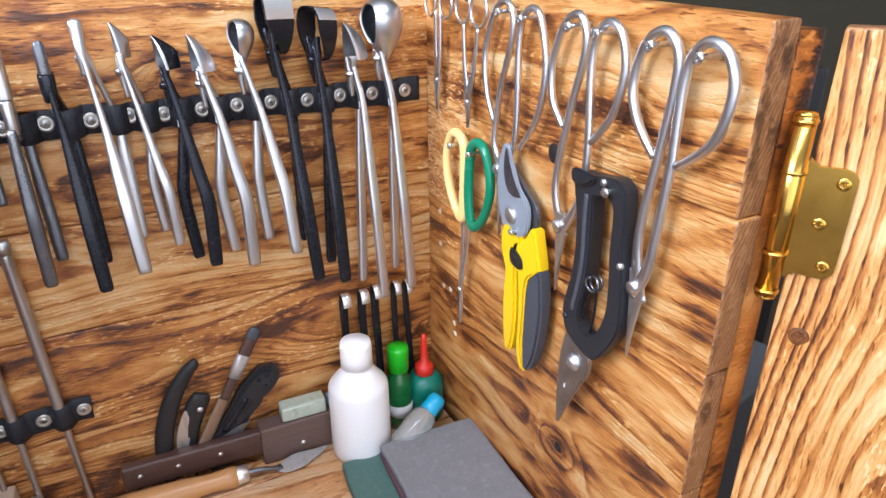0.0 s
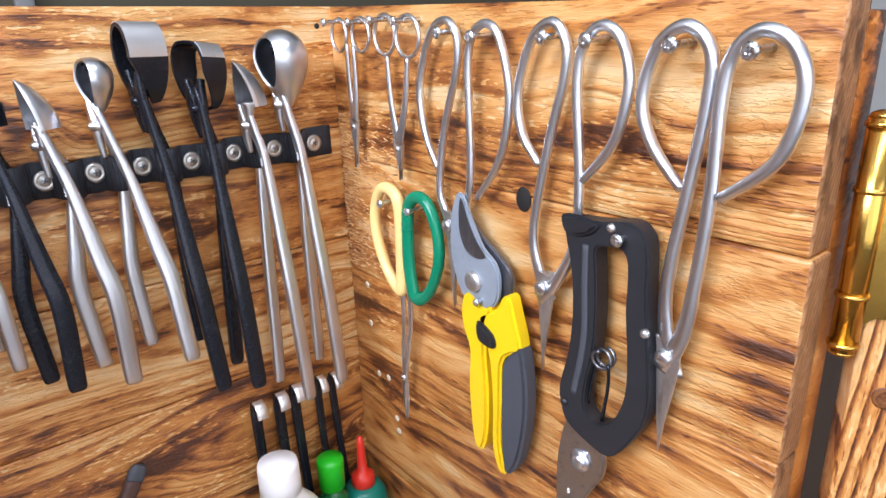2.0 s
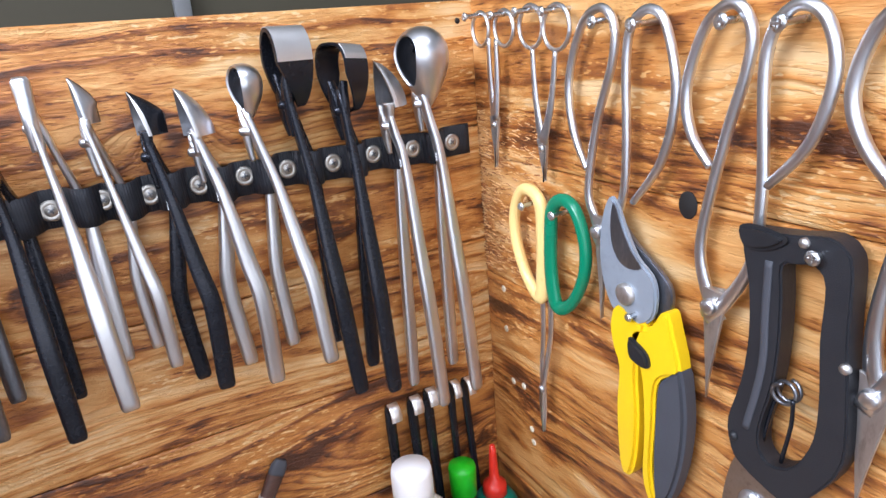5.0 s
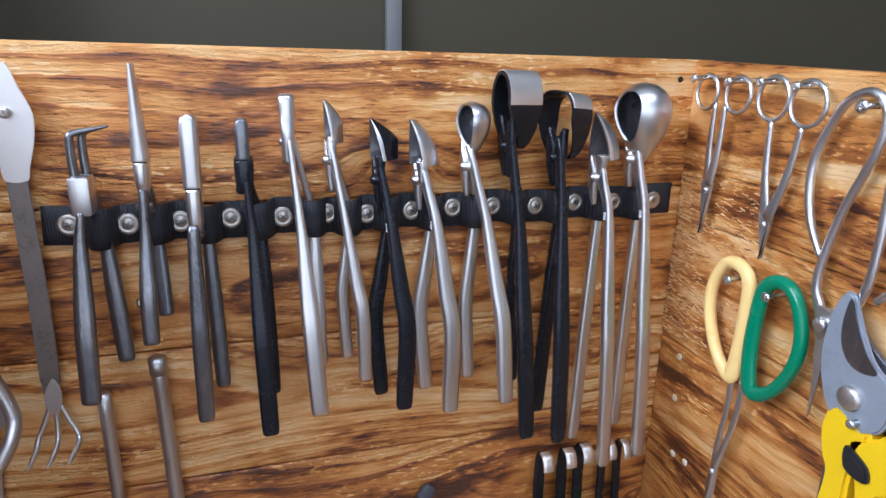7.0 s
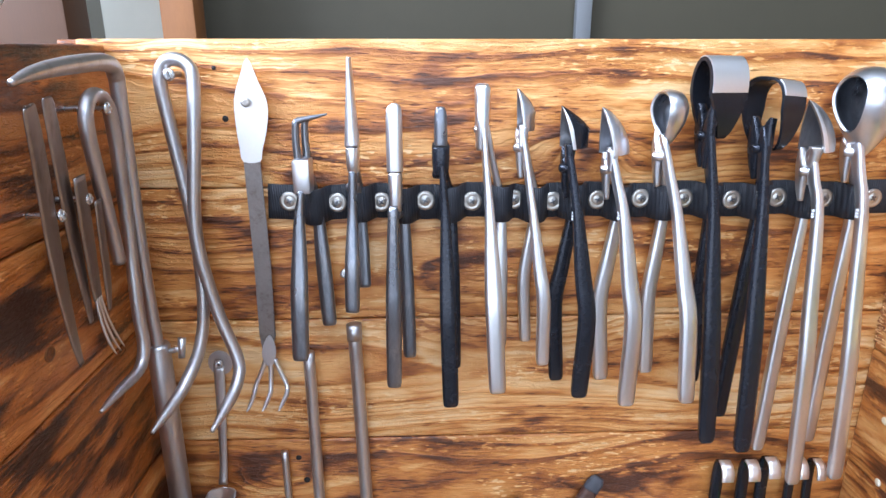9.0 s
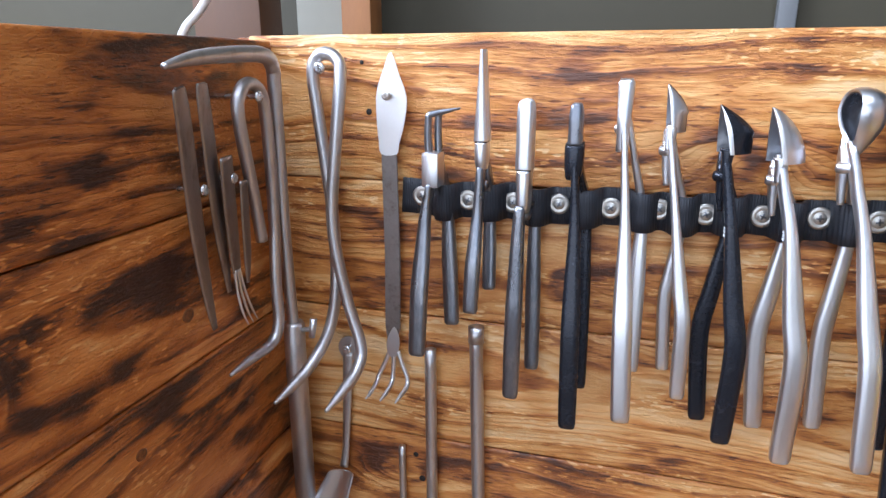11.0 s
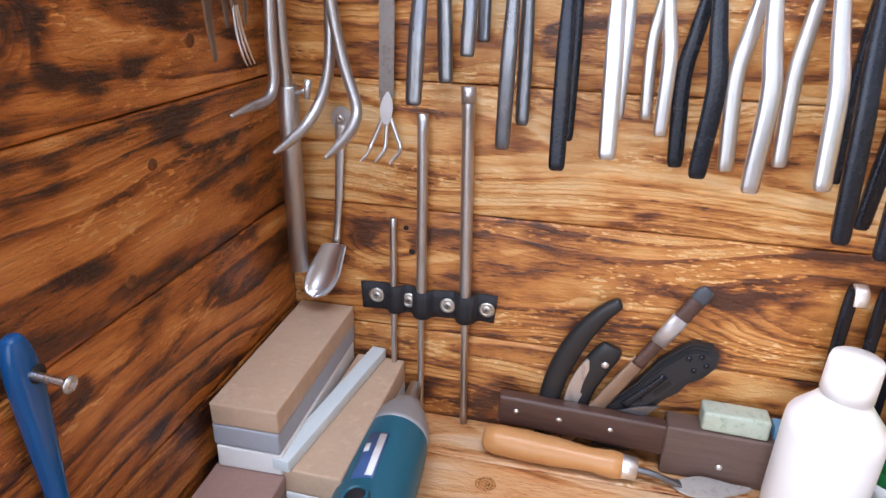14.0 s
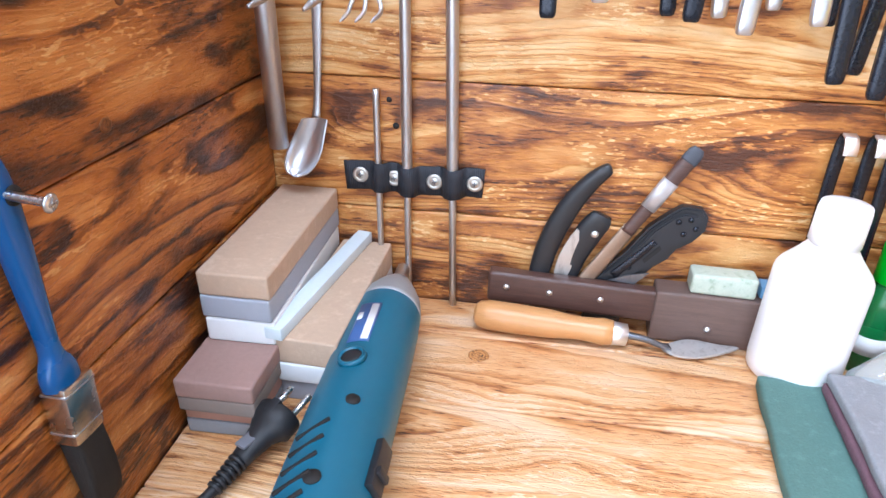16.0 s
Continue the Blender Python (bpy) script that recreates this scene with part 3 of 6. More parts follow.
def bowl_head(centre, r, opening, thick, face, drop=1.9, pinch=(0.62, 0.45, 0.12)):
    """A hollow teardrop with one side cut away, as on a spherical knob cutter."""
    bm = bmesh.new()
    bmesh.ops.create_uvsphere(bm, u_segments=40, v_segments=28, radius=r)
    cut = Vector((-math.sin(radians(face)), -math.cos(radians(face)), 0.10)).normalized()
    bmesh.ops.bisect_plane(bm, geom=bm.verts[:] + bm.edges[:] + bm.faces[:], plane_co=cut * (r * opening), plane_no=cut, clear_outer=True)
    for v in bm.verts:
        f = max(0.0, -v.co.z / r)
        v.co.x *= 1 - pinch[0] * f ** 1.7
        v.co.y *= 1 - pinch[1] * f ** 1.7
        v.co.x += pinch[2] * r * f
        v.co.z *= drop if v.co.z < 0 else 1.0
        v.co += Vector(centre)
    bmesh.ops.recalc_face_normals(bm, faces=bm.faces)
    bmesh.ops.solidify(bm, geom=bm.faces[:], thickness=thick)
    return smooth(bm, 45)


TURNED = ("jaw_root", "bowl", "hollow", "jaw_band", "rear_jaw", "front_jaw", "jaw_foot", "cutting_edge")
GROUP = "bonsai pliers and cutters in the strap"


def cutter(name, label, mats, pivot, front, back, x_loop, w, head, rivet_mat=None, bow=0.0, turn=0.0, root=None, mark=False):
    """mats: legs, head. pivot, front, back: the joint and the two leg ends. head: a function that adds the jaws. root: where the front leg begins."""
    legs, jaw = mats
    t = thing(name, pivot, label, "pliers" if "pliers" in name else "cutter", GROUP)
    px, py, pz = pivot
    fx, fy, fz = front
    bx, by, bz = back
    zb = 0.372
    part("front_leg", leg((px - 0.0006, py - 0.0015, pz + 0.010) if root is None else (px, py - 0.0055, root), (px + (fx - px) * 0.45, -0.0315, zb - 0.004), front, w[0], w[1], bow=bow), legs, t)
    part("rear_leg", leg((px + 0.001, py + 0.004, pz + 0.008), (x_loop, -0.0095, zb), back, w[0] * 0.95, w[1] * 0.92, bow=-1.3 * bow), legs, t)
    rivet((px - 0.0008, py - 0.001, pz - 0.004), 0.0030, t, rivet_mat or legs, (1, -0.45, 0), 1.3 * w[0] + 0.0044)
    head(t, px, py, pz, jaw)
    if mark:
        side = px + (fx - px) * 0.45 - w[0] * 0.44 - w[1] * 0.36
        for k in range(3):
            part("maker_mark", block(0.0005, 0.0022, 0.0013, pose(side - 0.0001 + (fx - px) * 0.0008 * -k, -0.0315, 0.3650 + 0.0020 * k), 0), LABEL_WHITE, t, "small white stamped mark")
    # the jaws stand a little turned to the wall
    twist = Matrix.Translation((px, py, pz)) @ Matrix.Rotation(radians(turn), 4, "Z") @ Matrix.Translation((-px, -py, -pz))
    for ob in t.children:
        if ob.name.split(".")[0] in TURNED:
            ob.data.transform(twist)
    return t


def cheeks(t, px, py, pz, mat, up, w=0.0042, sides=(-1, 1)):
    """The lapped joint plates between legs and jaws."""
    for s in sides:
        pts = [(px + 0.001, py + 0.002 * s, pz - 0.024, w * 0.35, 0.0015), (px, py + 0.003 * s, pz - 0.014, w * 0.5, 0.0032), (px - 0.0005, py + 0.0035 * s, pz - 0.002, w * 0.60, 0.0046), (px - 0.0005, py + 0.0050 * s, up - 0.003, w * 0.62, 0.0028), (px, py + 0.0065 * s, up + 0.003, w * 0.6, 0.0012)]
        part("jaw_root", sweep(pts, (1, 0, 0), 5, 12, square=0.6), mat, t)


def head_ball(r, dx, dz, face, opening=0.44):
    def add(t, px, py, pz, mat):
        cheeks(t, px, py, pz, mat, pz + dz - r * 1.45, sides=(1,))
        part("bowl", bowl_head((px + dx, py - 0.001, pz + dz), r, opening, 0.0012, face), mat, t)
        # Lining colour holds both a blued finish and the bowl's inner shade.
        part("hollow", bowl_head((px + dx, py - 0.001, pz + dz), r - 0.0014, opening - 0.02, 0.0004, face), GREY_STEEL, t, "dark grey inside of the jaws, finish and shade together")
    return add


def head_band(x0, x1, top, right, bulge, thick=0.0024, bright=(-0.50, 0.12), box=1.0):
    def add(t, px, py, pz, mat):
        cheeks(t, px, py, pz, mat, pz + 0.012)
        part("jaw_band", loop_head(px + x0, px + x1, pz - 0.006, py, pz + top, pz + right, bulge, thick, box=box), mat, t)
        part("cutting_edge", loop_head(px + x0 + 0.0004, px + x1 - 0.0004, pz - 0.006, py, pz + top + 0.0007, pz + right + 0.0007, bulge + 0.0007, 0.0008, span=bright, box=box), POLISHED, t, "polished cutting edge")
    return add


def jaw_shell(left, right_at, z0, top, seam, bulge, thick, part_of=(0.0, 1.0), lift=0.0):
    """A curved jaw: columns from its left edge to its right one, rows from its foot to the point; it bellies out from the seam."""
    bm = bmesh.new()
    rows = []
    for i in range(15):
        v = i / 14
        z = z0 + (top - z0) * v
        xa, xb = left(v), right_at(v)
        row = []
        for k in range(10):
            u = part_of[0] + (part_of[1] - part_of[0]) * k / 9
            row.append(bm.verts.new((xa + (xb - xa) * u, seam - bulge * (1 - u * u) * (1 - v ** 2.2) - lift, z)))
        rows.append(row)
    for a, b in zip(rows, rows[1:]):
        for k in range(9):
            bm.faces.new((a[k], a[k + 1], b[k + 1], b[k]))
    bmesh.ops.recalc_face_normals(bm, faces=bm.faces)
    bmesh.ops.solidify(bm, geom=bm.faces[:], thickness=thick)
    return smooth(bm, 40)


def head_wedge(x0, x1, top, tall, bulge, rounded=False):
    """Concave jaws: a hollow rear one and a bellied front one, pointed over the left edge and sloping to the right."""
    def add(t, px, py, pz, mat):
        z1, z0 = pz + top, pz + top - tall
        cheeks(t, px, py, pz, mat, z0 - 0.002, sides=(1,))
        xl, xr = px + x0, px + x1

        def slope(v):
            if v < 0.40 and not rounded:
                return xr
            f = v if rounded else (v - 0.40) / 0.60
            return xl + 0.0006 + (xr - xl) * ((1 - f ** 1.9) ** 0.75 if rounded else 1 - f ** 1.5)

        def edge(v):
            return xl + (xr - xl) * 0.36 * (1 - v) ** 0.75

        # One grey for every rear jaw: hollow's shade on steel, sheen on black.
        part("rear_jaw", jaw_shell(lambda v: xl + 0.0012 * (1 - v), slope, z0, z1, py + 0.002, -bulge * 0.45, 0.0014), GREY_STEEL, t, "grey hollow inside of the rear jaw, shading included")
        part("front_jaw", jaw_shell(edge, slope, z0, z1, py + 0.0015, bulge, 0.0014), mat, t)
        part("cutting_edge", jaw_shell(edge, slope, z0, z1, py + 0.0015, bulge, 0.0006, (-0.01, 0.17), 0.0007), POLISHED, t, "ground bright edge")
        part("jaw_foot", sweep([(px + 0.0006, py - bulge * 0.55, z0 + 0.003, (xr - xl) * 0.24, 0.0024), (px + 0.0006, py - bulge * 0.50, z0 - 0.001, 0.0030, 0.0030), (px + 0.0003, py - 0.0040, z0 - 0.010, 0.0022, 0.0034)], (1, 0, 0), 5, 14, square=0.6), mat, t)
    return add


def head_flat(top, joint, w_base, w_top, w_box, box, mat_box=None, round_end=0.35):
    """Flat plier jaws over a joint: a thin gap, then the lapped box from which the legs run down."""
    def add(t, px, py, pz, mat):
        for s in (-1, 1):
            y = py - 0.004 + 0.0036 * s
            rise = top - joint
            pts = [(px, y, joint, w_base, 0.0030), (px, y, joint + rise * 0.04, w_base, 0.0032), (px, y, joint + rise * 0.5, (w_base + w_top) / 2, 0.0030), (px, y, top - w_top * 1.3, w_top, 0.0022), (px, y, top - w_top * 0.35, w_top * 0.80, 0.0017), (px, y, top, w_top * round_end, 0.0010)]
            part("jaw", sweep(pts, (1, 0, 0), 5, 14, square=0.8), mat, t)
        part("joint_gap", block(2 * w_box * 0.9, 0.0125, 0.0016, pose(px, py - 0.004, joint - 0.0013), 0.0003), HOLE_SHADE, t)
        part("box_joint", sweep([(px, py - 0.004, joint - 0.0010, w_box, 0.0068), (px, py - 0.004, joint - box * 0.5, w_box, 0.0074), (px, py - 0.0045, joint - box, w_box * 0.92, 0.0066), (px, py - 0.005, joint - box - 0.004, w_box * 0.75, 0.0050)], (1, 0, 0), 5, 16, square=0.85), mat_box or mat, t, "lapped box joint")
    return add


def head_jaws(top, w_base, w_top, depth=0.0045, lean=0.0):
    """Two straight flat jaws side by side, front and rear."""
    def add(t, px, py, pz, mat):
        for s in (-1, 1):
            pts = [(px, py + 0.0035 * s, pz - 0.016, w_base * 0.9, 0.003), (px, py + 0.0040 * s, pz, w_base, 0.0042), (px + lean * 0.5, py + 0.0028 * s, pz + top * 0.5, (w_base + w_top) / 2, depth * 0.7), (px + lean * 0.95, py + 0.0022 * s, pz + top * 0.92, w_top, 0.0026), (px + lean, py + 0.0019 * s, pz + top * 0.98, w_top * 0.72, 0.0018), (px + lean, py + 0.0018 * s, pz + top, w_top * 0.30, 0.0010)]
            part("jaw", sweep(pts, (1, 0, 0), 6, 12, square=0.45), mat, t)
    return add


def head_bent(top, reach):
    def add(t, px, py, pz, mat):
        part("ferrule", block(0.0108, 0.016, 0.0215, pose(px + 0.0004, py - 0.002, pz - 0.0135, 0, 0, 0), 0.0022), STEEL, t, "bright steel box joint")
        for s in (-1, 1):
            x = px + 0.0005 + 0.0023 * s
            pts = [(x, py + 0.003 * s, pz + 0.006, 0.0030, 0.0026), (x - 0.0006, py + 0.003 * s, pz + top * 0.55, 0.0025, 0.0024), (x - 0.0004, py + 0.0028 * s, pz + top - 0.0050, 0.0022, 0.0022), (x + 0.0002, py + 0.0026 * s, pz + top - 0.0022, 0.0021, 0.0021), (x + 0.0028 - 0.0012 * s, py + 0.0022 * s, pz + top - 0.0006, 0.0019, 0.0018), (px + reach, py + 0.001 * s, pz + top + 0.0022, 0.0006, 0.0006)]
            part("bent_jaw", sweep(pts, (0, 1, 0), 6, 10), mat, t)
    return add


S, B = (STEEL, STEEL), (BLACK_STEEL, BLACK_STEEL)
cutter("bent_nose_pliers", "slim dark pliers with bent needle tips in the strap", (GREY_STEEL, GREY_STEEL), (0.1185, -0.022, 0.396), (0.1135, -0.044, 0.277), (0.1285, -0.014, 0.288), TOOL_X[0] + 0.002, (0.0032, 0.0047), head_bent(0.0315, 0.0165), root=0.386)
cutter("needle_nose_pliers", "long thin tapered steel needle-nose pliers", (GREY_STEEL, STEEL), (0.1500, -0.022, 0.389), (0.1475, -0.042, 0.309), (0.1535, -0.016, 0.316), TOOL_X[1], (0.0036, 0.0040), head_flat(0.462, 0.412, 0.0040, 0.0010, 0.0037, 0.013), root=0.400)
cutter("flat_pliers", "steel jin pliers with rounded jaws and ribbed legs", (GREY_STEEL, STEEL), (0.1755, -0.022, 0.372), (0.1720, -0.032, 0.250), (0.1825, -0.014, 0.263), TOOL_X[2], (0.0040, 0.0045), head_flat(0.436, 0.3965, 0.0049, 0.0047, 0.0043, 0.022), root=0.377)
cutter("black_pliers", "black steel pliers with narrow rounded jaws", (BLACK_STEEL, GREY_STEEL), (0.2035, -0.022, 0.397), (0.2095, -0.045, 0.242), (0.2130, -0.016, 0.255), TOOL_X[3], (0.0030, 0.0048), head_flat(0.434, 0.412, 0.0040, 0.0036, 0.0054, 0.015, BLACK_STEEL, 0.55), root=0.410)
cutter("slim_cutter", "satin steel leaf cutter with long straight legs", S, (0.2290, -0.020, 0.424), (0.2400, -0.046, 0.252), (0.2435, -0.018, 0.272), TOOL_X[4], (0.0028, 0.0050), head_jaws(0.022, 0.0038, 0.0046))
cutter("pointed_cutter", "small satin steel cutter with a pointed wedge head", S, (0.2535, -0.020, 0.413), (0.2705, -0.036, 0.267), (0.2630, -0.010, 0.272), TOOL_X[5], (0.0026, 0.0038), head_wedge(-0.0030, 0.0080, 0.031, 0.0250, 0.0060), bow=0.0030)
cutter("concave_cutter", "black concave branch cutter with slanting hollow jaws", B, (0.2830, -0.020, 0.400), (0.2965, -0.036, 0.242), (0.2860, -0.012, 0.242), TOOL_X[6], (0.0034, 0.0050), head_wedge(-0.0050, 0.0130, 0.034, 0.0255, 0.0095), bow=0.0050, mark=True)
cutter("concave_cutter", "satin steel concave branch cutter with hollow jaws", S, (0.3095, -0.020, 0.399), (0.3285, -0.038, 0.236), (0.3180, -0.012, 0.242), TOOL_X[7], (0.0036, 0.0050), head_wedge(-0.0062, 0.0125, 0.034, 0.0285, 0.0100, True), bow=0.0050, mark=True)
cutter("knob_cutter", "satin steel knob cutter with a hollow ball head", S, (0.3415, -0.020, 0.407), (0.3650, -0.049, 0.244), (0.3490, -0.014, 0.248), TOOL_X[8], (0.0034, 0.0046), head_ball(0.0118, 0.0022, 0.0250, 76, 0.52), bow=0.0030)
cutter("root_cutter", "large black root cutter with a broad band-shaped head", B, (0.3680, -0.022, 0.420), (0.3840, -0.046, 0.211), (0.3830, -0.014, 0.240), TOOL_X[9], (0.0036, 0.0050), head_band(-0.0070, 0.0180, 0.0430, 0.0425, 0.0115), turn=12)
cutter("root_cutter", "black root cutter with an arched band head", B, (0.4040, -0.022, 0.412), (0.4095, -0.046, 0.203), (0.4065, -0.014, 0.211), TOOL_X[10], (0.0036, 0.0050), head_band(-0.0040, 0.0150, 0.0395, 0.0375, 0.0165, 0.0018, (-0.36, -0.14), 0.62), turn=22)
cutter("concave_cutter", "tall steel concave cutter with grey slanting head", (STEEL, STEEL_DULL), (0.4370, -0.020, 0.397), (0.4485, -0.048, 0.177), (0.4370, -0.019, 0.185), TOOL_X[11], (0.0032, 0.0043), head_wedge(-0.0045, 0.0170, 0.0400, 0.0310, 0.0120, True), mark=True)
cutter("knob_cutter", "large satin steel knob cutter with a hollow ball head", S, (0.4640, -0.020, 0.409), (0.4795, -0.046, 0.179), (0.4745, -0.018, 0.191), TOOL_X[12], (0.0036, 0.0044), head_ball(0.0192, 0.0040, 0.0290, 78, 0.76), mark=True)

# ---- tools hanging on the right-hand boards ----
NAILS = "screws that carry the hanging tools"


def nail(y, z, x=0.502, r=0.0037, label="zinc-plated screw driven part-way into the boards"):
    return tagged(part("hanging_screw", screw_bm((x, y, z), (W + 0.008, y, z + 0.001), r, 0.0017), ZINC), label, "screw", NAILS)


def long_scissors(label, left, right, pivot, tip, r, x, w_blade):
    """Bonsai shears of bent steel bar: each handle is one bar that runs from the joint up, over and back."""
    t = thing("bonsai_scissors", (x, *pivot), label, "scissors", "long-handled scissors on the side boards")
    for pts, dx in ((left, 0.0), (right, -0.0012)):
        grow = [1.75, 1.35, 1.05] + [1.0] * (len(pts) - 4) + [0.80]
        flat = [0.75, 0.9, 1.0] + [1.0] * (len(pts) - 4) + [0.8]
        path = [(x + dx, y, z, r * f, r * g) for (y, z), g, f in zip(pts, grow, flat)]
        part("handle", sweep(path, (1, 0, 0), 8, 14), STEEL, t)
    (py, pz), (ty, tz) = pivot, tip
    for s in (-1, 1):
        outline = [(py - s * w_blade * 0.9, pz + 0.010), (py + s * w_blade * 0.95, pz + 0.008), (py + s * w_blade, pz - 0.004), (ty + s * w_blade * 0.42, tz + (pz - tz) * 0.35), (ty + s * 0.0006, tz), (ty - s * w_blade * 0.10, tz + (pz - tz) * 0.4), (py - s * w_blade * 0.55, pz - 0.008)]
        part("blade", plate(outline, 0.0024, on_right(x + 0.0012 * s + 0.0012), 0.0005), STEEL_DULL, t, "dull ground steel blade")
    rivet((x - 0.002, py, pz), 0.0042, t, STEEL, (-1, 0, 0), 0.0095)
    return t


long_scissors("satin steel bonsai scissors with large loops on two screws",
              [(-0.154, 0.322), (-0.146, 0.338), (-0.141, 0.354), (-0.148, 0.393), (-0.1610, 0.430), (-0.1615, 0.449), (-0.151, 0.4575), (-0.136, 0.449), (-0.124, 0.418), (-0.128, 0.388), (-0.1400, 0.366)],
              [(-0.150, 0.322), (-0.162, 0.336), (-0.1715, 0.356), (-0.1735, 0.385), (-0.1725, 0.430), (-0.1765, 0.448), (-0.188, 0.4545), (-0.199, 0.446), (-0.2065, 0.415), (-0.199, 0.380), (-0.1790, 0.353)],
              (-0.1525, 0.330), (-0.153, 0.271), 0.0025, 0.5135, 0.0062)
long_scissors("satin steel bonsai scissors with wide loops on two screws",
              [(-0.239, 0.302), (-0.230, 0.318), (-0.2255, 0.343), (-0.236, 0.395), (-0.2445, 0.425), (-0.2455, 0.443), (-0.236, 0.4535), (-0.222, 0.445), (-0.2125, 0.418), (-0.216, 0.396), (-0.2285, 0.380)],
              [(-0.232, 0.302), (-0.244, 0.316), (-0.2555, 0.340), (-0.2575, 0.375), (-0.2540, 0.425), (-0.2580, 0.444), (-0.268, 0.451), (-0.279, 0.444), (-0.2840, 0.424), (-0.277, 0.397), (-0.2595, 0.376)],
              (-0.2355, 0.310), (-0.2345, 0.256), 0.0027, 0.5130, 0.0068)
long_scissors("large satin steel bonsai scissors with open loops on screws",
              [(-0.319, 0.287), (-0.3125, 0.310), (-0.3115, 0.337), (-0.318, 0.385), (-0.3225, 0.420), (-0.3215, 0.440), (-0.310, 0.4495), (-0.297, 0.441), (-0.2910, 0.418), (-0.298, 0.398), (-0.3140, 0.380)],
              [(-0.312, 0.290), (-0.3215, 0.309), (-0.3255, 0.337), (-0.3285, 0.380), (-0.3290, 0.423), (-0.3330, 0.440), (-0.343, 0.4470), (-0.355, 0.441), (-0.3605, 0.424), (-0.354, 0.398), (-0.3325, 0.379)],
              (-0.3150, 0.297), (-0.3140, 0.242), 0.0030, 0.5125, 0.0072)
for y, z in ((-0.155, 0.4505), (-0.184, 0.4475), (-0.237, 0.4465), (-0.264, 0.4445), (-0.308, 0.4420), (-0.342, 0.4395)):
    nail(y, z)


def thin_scissors(label, rings, pivot, tip, spread):
    t = thing("thinning_scissors", (0.514, *pivot), label, "scissors", "small thinning scissors on the side boards")
    py, pz = pivot
    for k, (cy, cz, ry, rz) in enumerate(rings):
        s = -1 if k else 1
        path = [(0.514 - 0.001 * k, cy + ry * math.cos(a), cz + rz * math.sin(a), 0.0014, 0.0014) for a in (2 * math.pi * i / 12 for i in range(12))]
        ring = part("finger_ring", sweep(path, (1, 0, 0), 4, 10, True), STEEL, t)
        low = (cy - s * ry * spread, cz - rz * (0.95 if spread < 0.5 else 0.55))
        mid = (low[0] * 0.55 + py * 0.45 + s * 0.002, low[1] * 0.5 + pz * 0.5)
        part("shank", sweep([(0.514 - 0.001 * k, *low, 0.0014, 0.0018), (0.514 - 0.001 * k, *mid, 0.0015, 0.0027), (0.514 - 0.001 * k, py + s * 0.0012, pz + 0.004, 0.0015, 0.0042)], (1, 0, 0), 5, 10), STEEL, t)
        ty, tz = tip
        outline = [(py - 0.0052 * s, pz + 0.006), (py + 0.0044 * s, pz + 0.006), (py + 0.0048 * s, pz - 0.004), (ty + 0.0004, tz), (ty - 0.0004, tz)]
        part("blade", plate(outline, 0.0014, on_right(0.515 - 0.0014 * k), 0.0003), STEEL_DULL, t)
    rivet((0.5135, py, pz), 0.0024, t, STEEL, (-1, 0, 0), 0.005)


thin_scissors("slender closed steel thinning scissors with two finger rings", [(-0.027, 0.4515, 0.0105, 0.0115), (-0.058, 0.4510, 0.0110, 0.0115)], (-0.0405, 0.385), (-0.0395, 0.354), 0.95)
thin_scissors("small half-open steel thinning scissors with two finger rings", [(-0.0865, 0.4505, 0.0120, 0.0130), (-0.1135, 0.4490, 0.0125, 0.0130)], (-0.0965, 0.374), (-0.0975, 0.352), 0.1)
for y, z in ((-0.027, 0.4605), (-0.060, 0.4595), (-0.087, 0.4600), (-0.114, 0.4585)):
    nail(y, z, 0.500, 0.0030)

# plastic-handled scissors
t = thing("handled_scissors", (0.512, -0.095, 0.30), "slim scissors with one pale yellow and one green handle", "scissors")
part("handle", sweep([(0.512, y, z, 0.0042, w) for y, z, w in ((-0.091, 0.266, 0.0060), (-0.0755, 0.277, 0.0042), (-0.064, 0.300, 0.0040), (-0.0625, 0.322, 0.0040), (-0.071, 0.340, 0.0042), (-0.083, 0.3435, 0.0045), (-0.0935, 0.336, 0.0050), (-0.0955, 0.315, 0.0052), (-0.0945, 0.288, 0.0054))], (1, 0, 0), 6, 14, True), AMBER_GRIP, t, "pale yellow vinyl handle")
part("handle", sweep([(0.511, y, z, 0.0042, w) for y, z, w in ((-0.111, 0.266, 0.0058), (-0.1265, 0.273, 0.0042), (-0.1385, 0.295, 0.0040), (-0.1405, 0.317, 0.0040), (-0.132, 0.338, 0.0042), (-0.120, 0.3435, 0.0045), (-0.1085, 0.336, 0.0050), (-0.1055, 0.315, 0.0052), (-0.1055, 0.288, 0.0055))], (1, 0, 0), 6, 14, True), GREEN_GRIP, t, "green vinyl handle")
for s, x in ((-1, 0.5125), (1, 0.5110)):
    part("blade", sweep([(x, -0.098 - 0.0055 * s, 0.268, 0.0011, 0.0026), (x, -0.0975 - 0.0052 * s, 0.240, 0.0011, 0.0022), (x, -0.0925 - 0.0030 * s, 0.208, 0.0011, 0.0024), (x, -0.0905 - 0.0004 * s, 0.190, 0.0010, 0.0032), (x, -0.0900 + 0.0006 * s, 0.170, 0.0008, 0.0024), (x, -0.0902, 0.151, 0.0004, 0.0005)], (1, 0, 0), 6, 10, square=0.5), STEEL, t)
rivet((0.5115, -0.0905, 0.190), 0.0026, t, STEEL, (-1, 0, 0), 0.006)
nail(-0.086, 0.3345, 0.500, 0.0032)
nail(-0.119, 0.3345, 0.500, 0.0032)

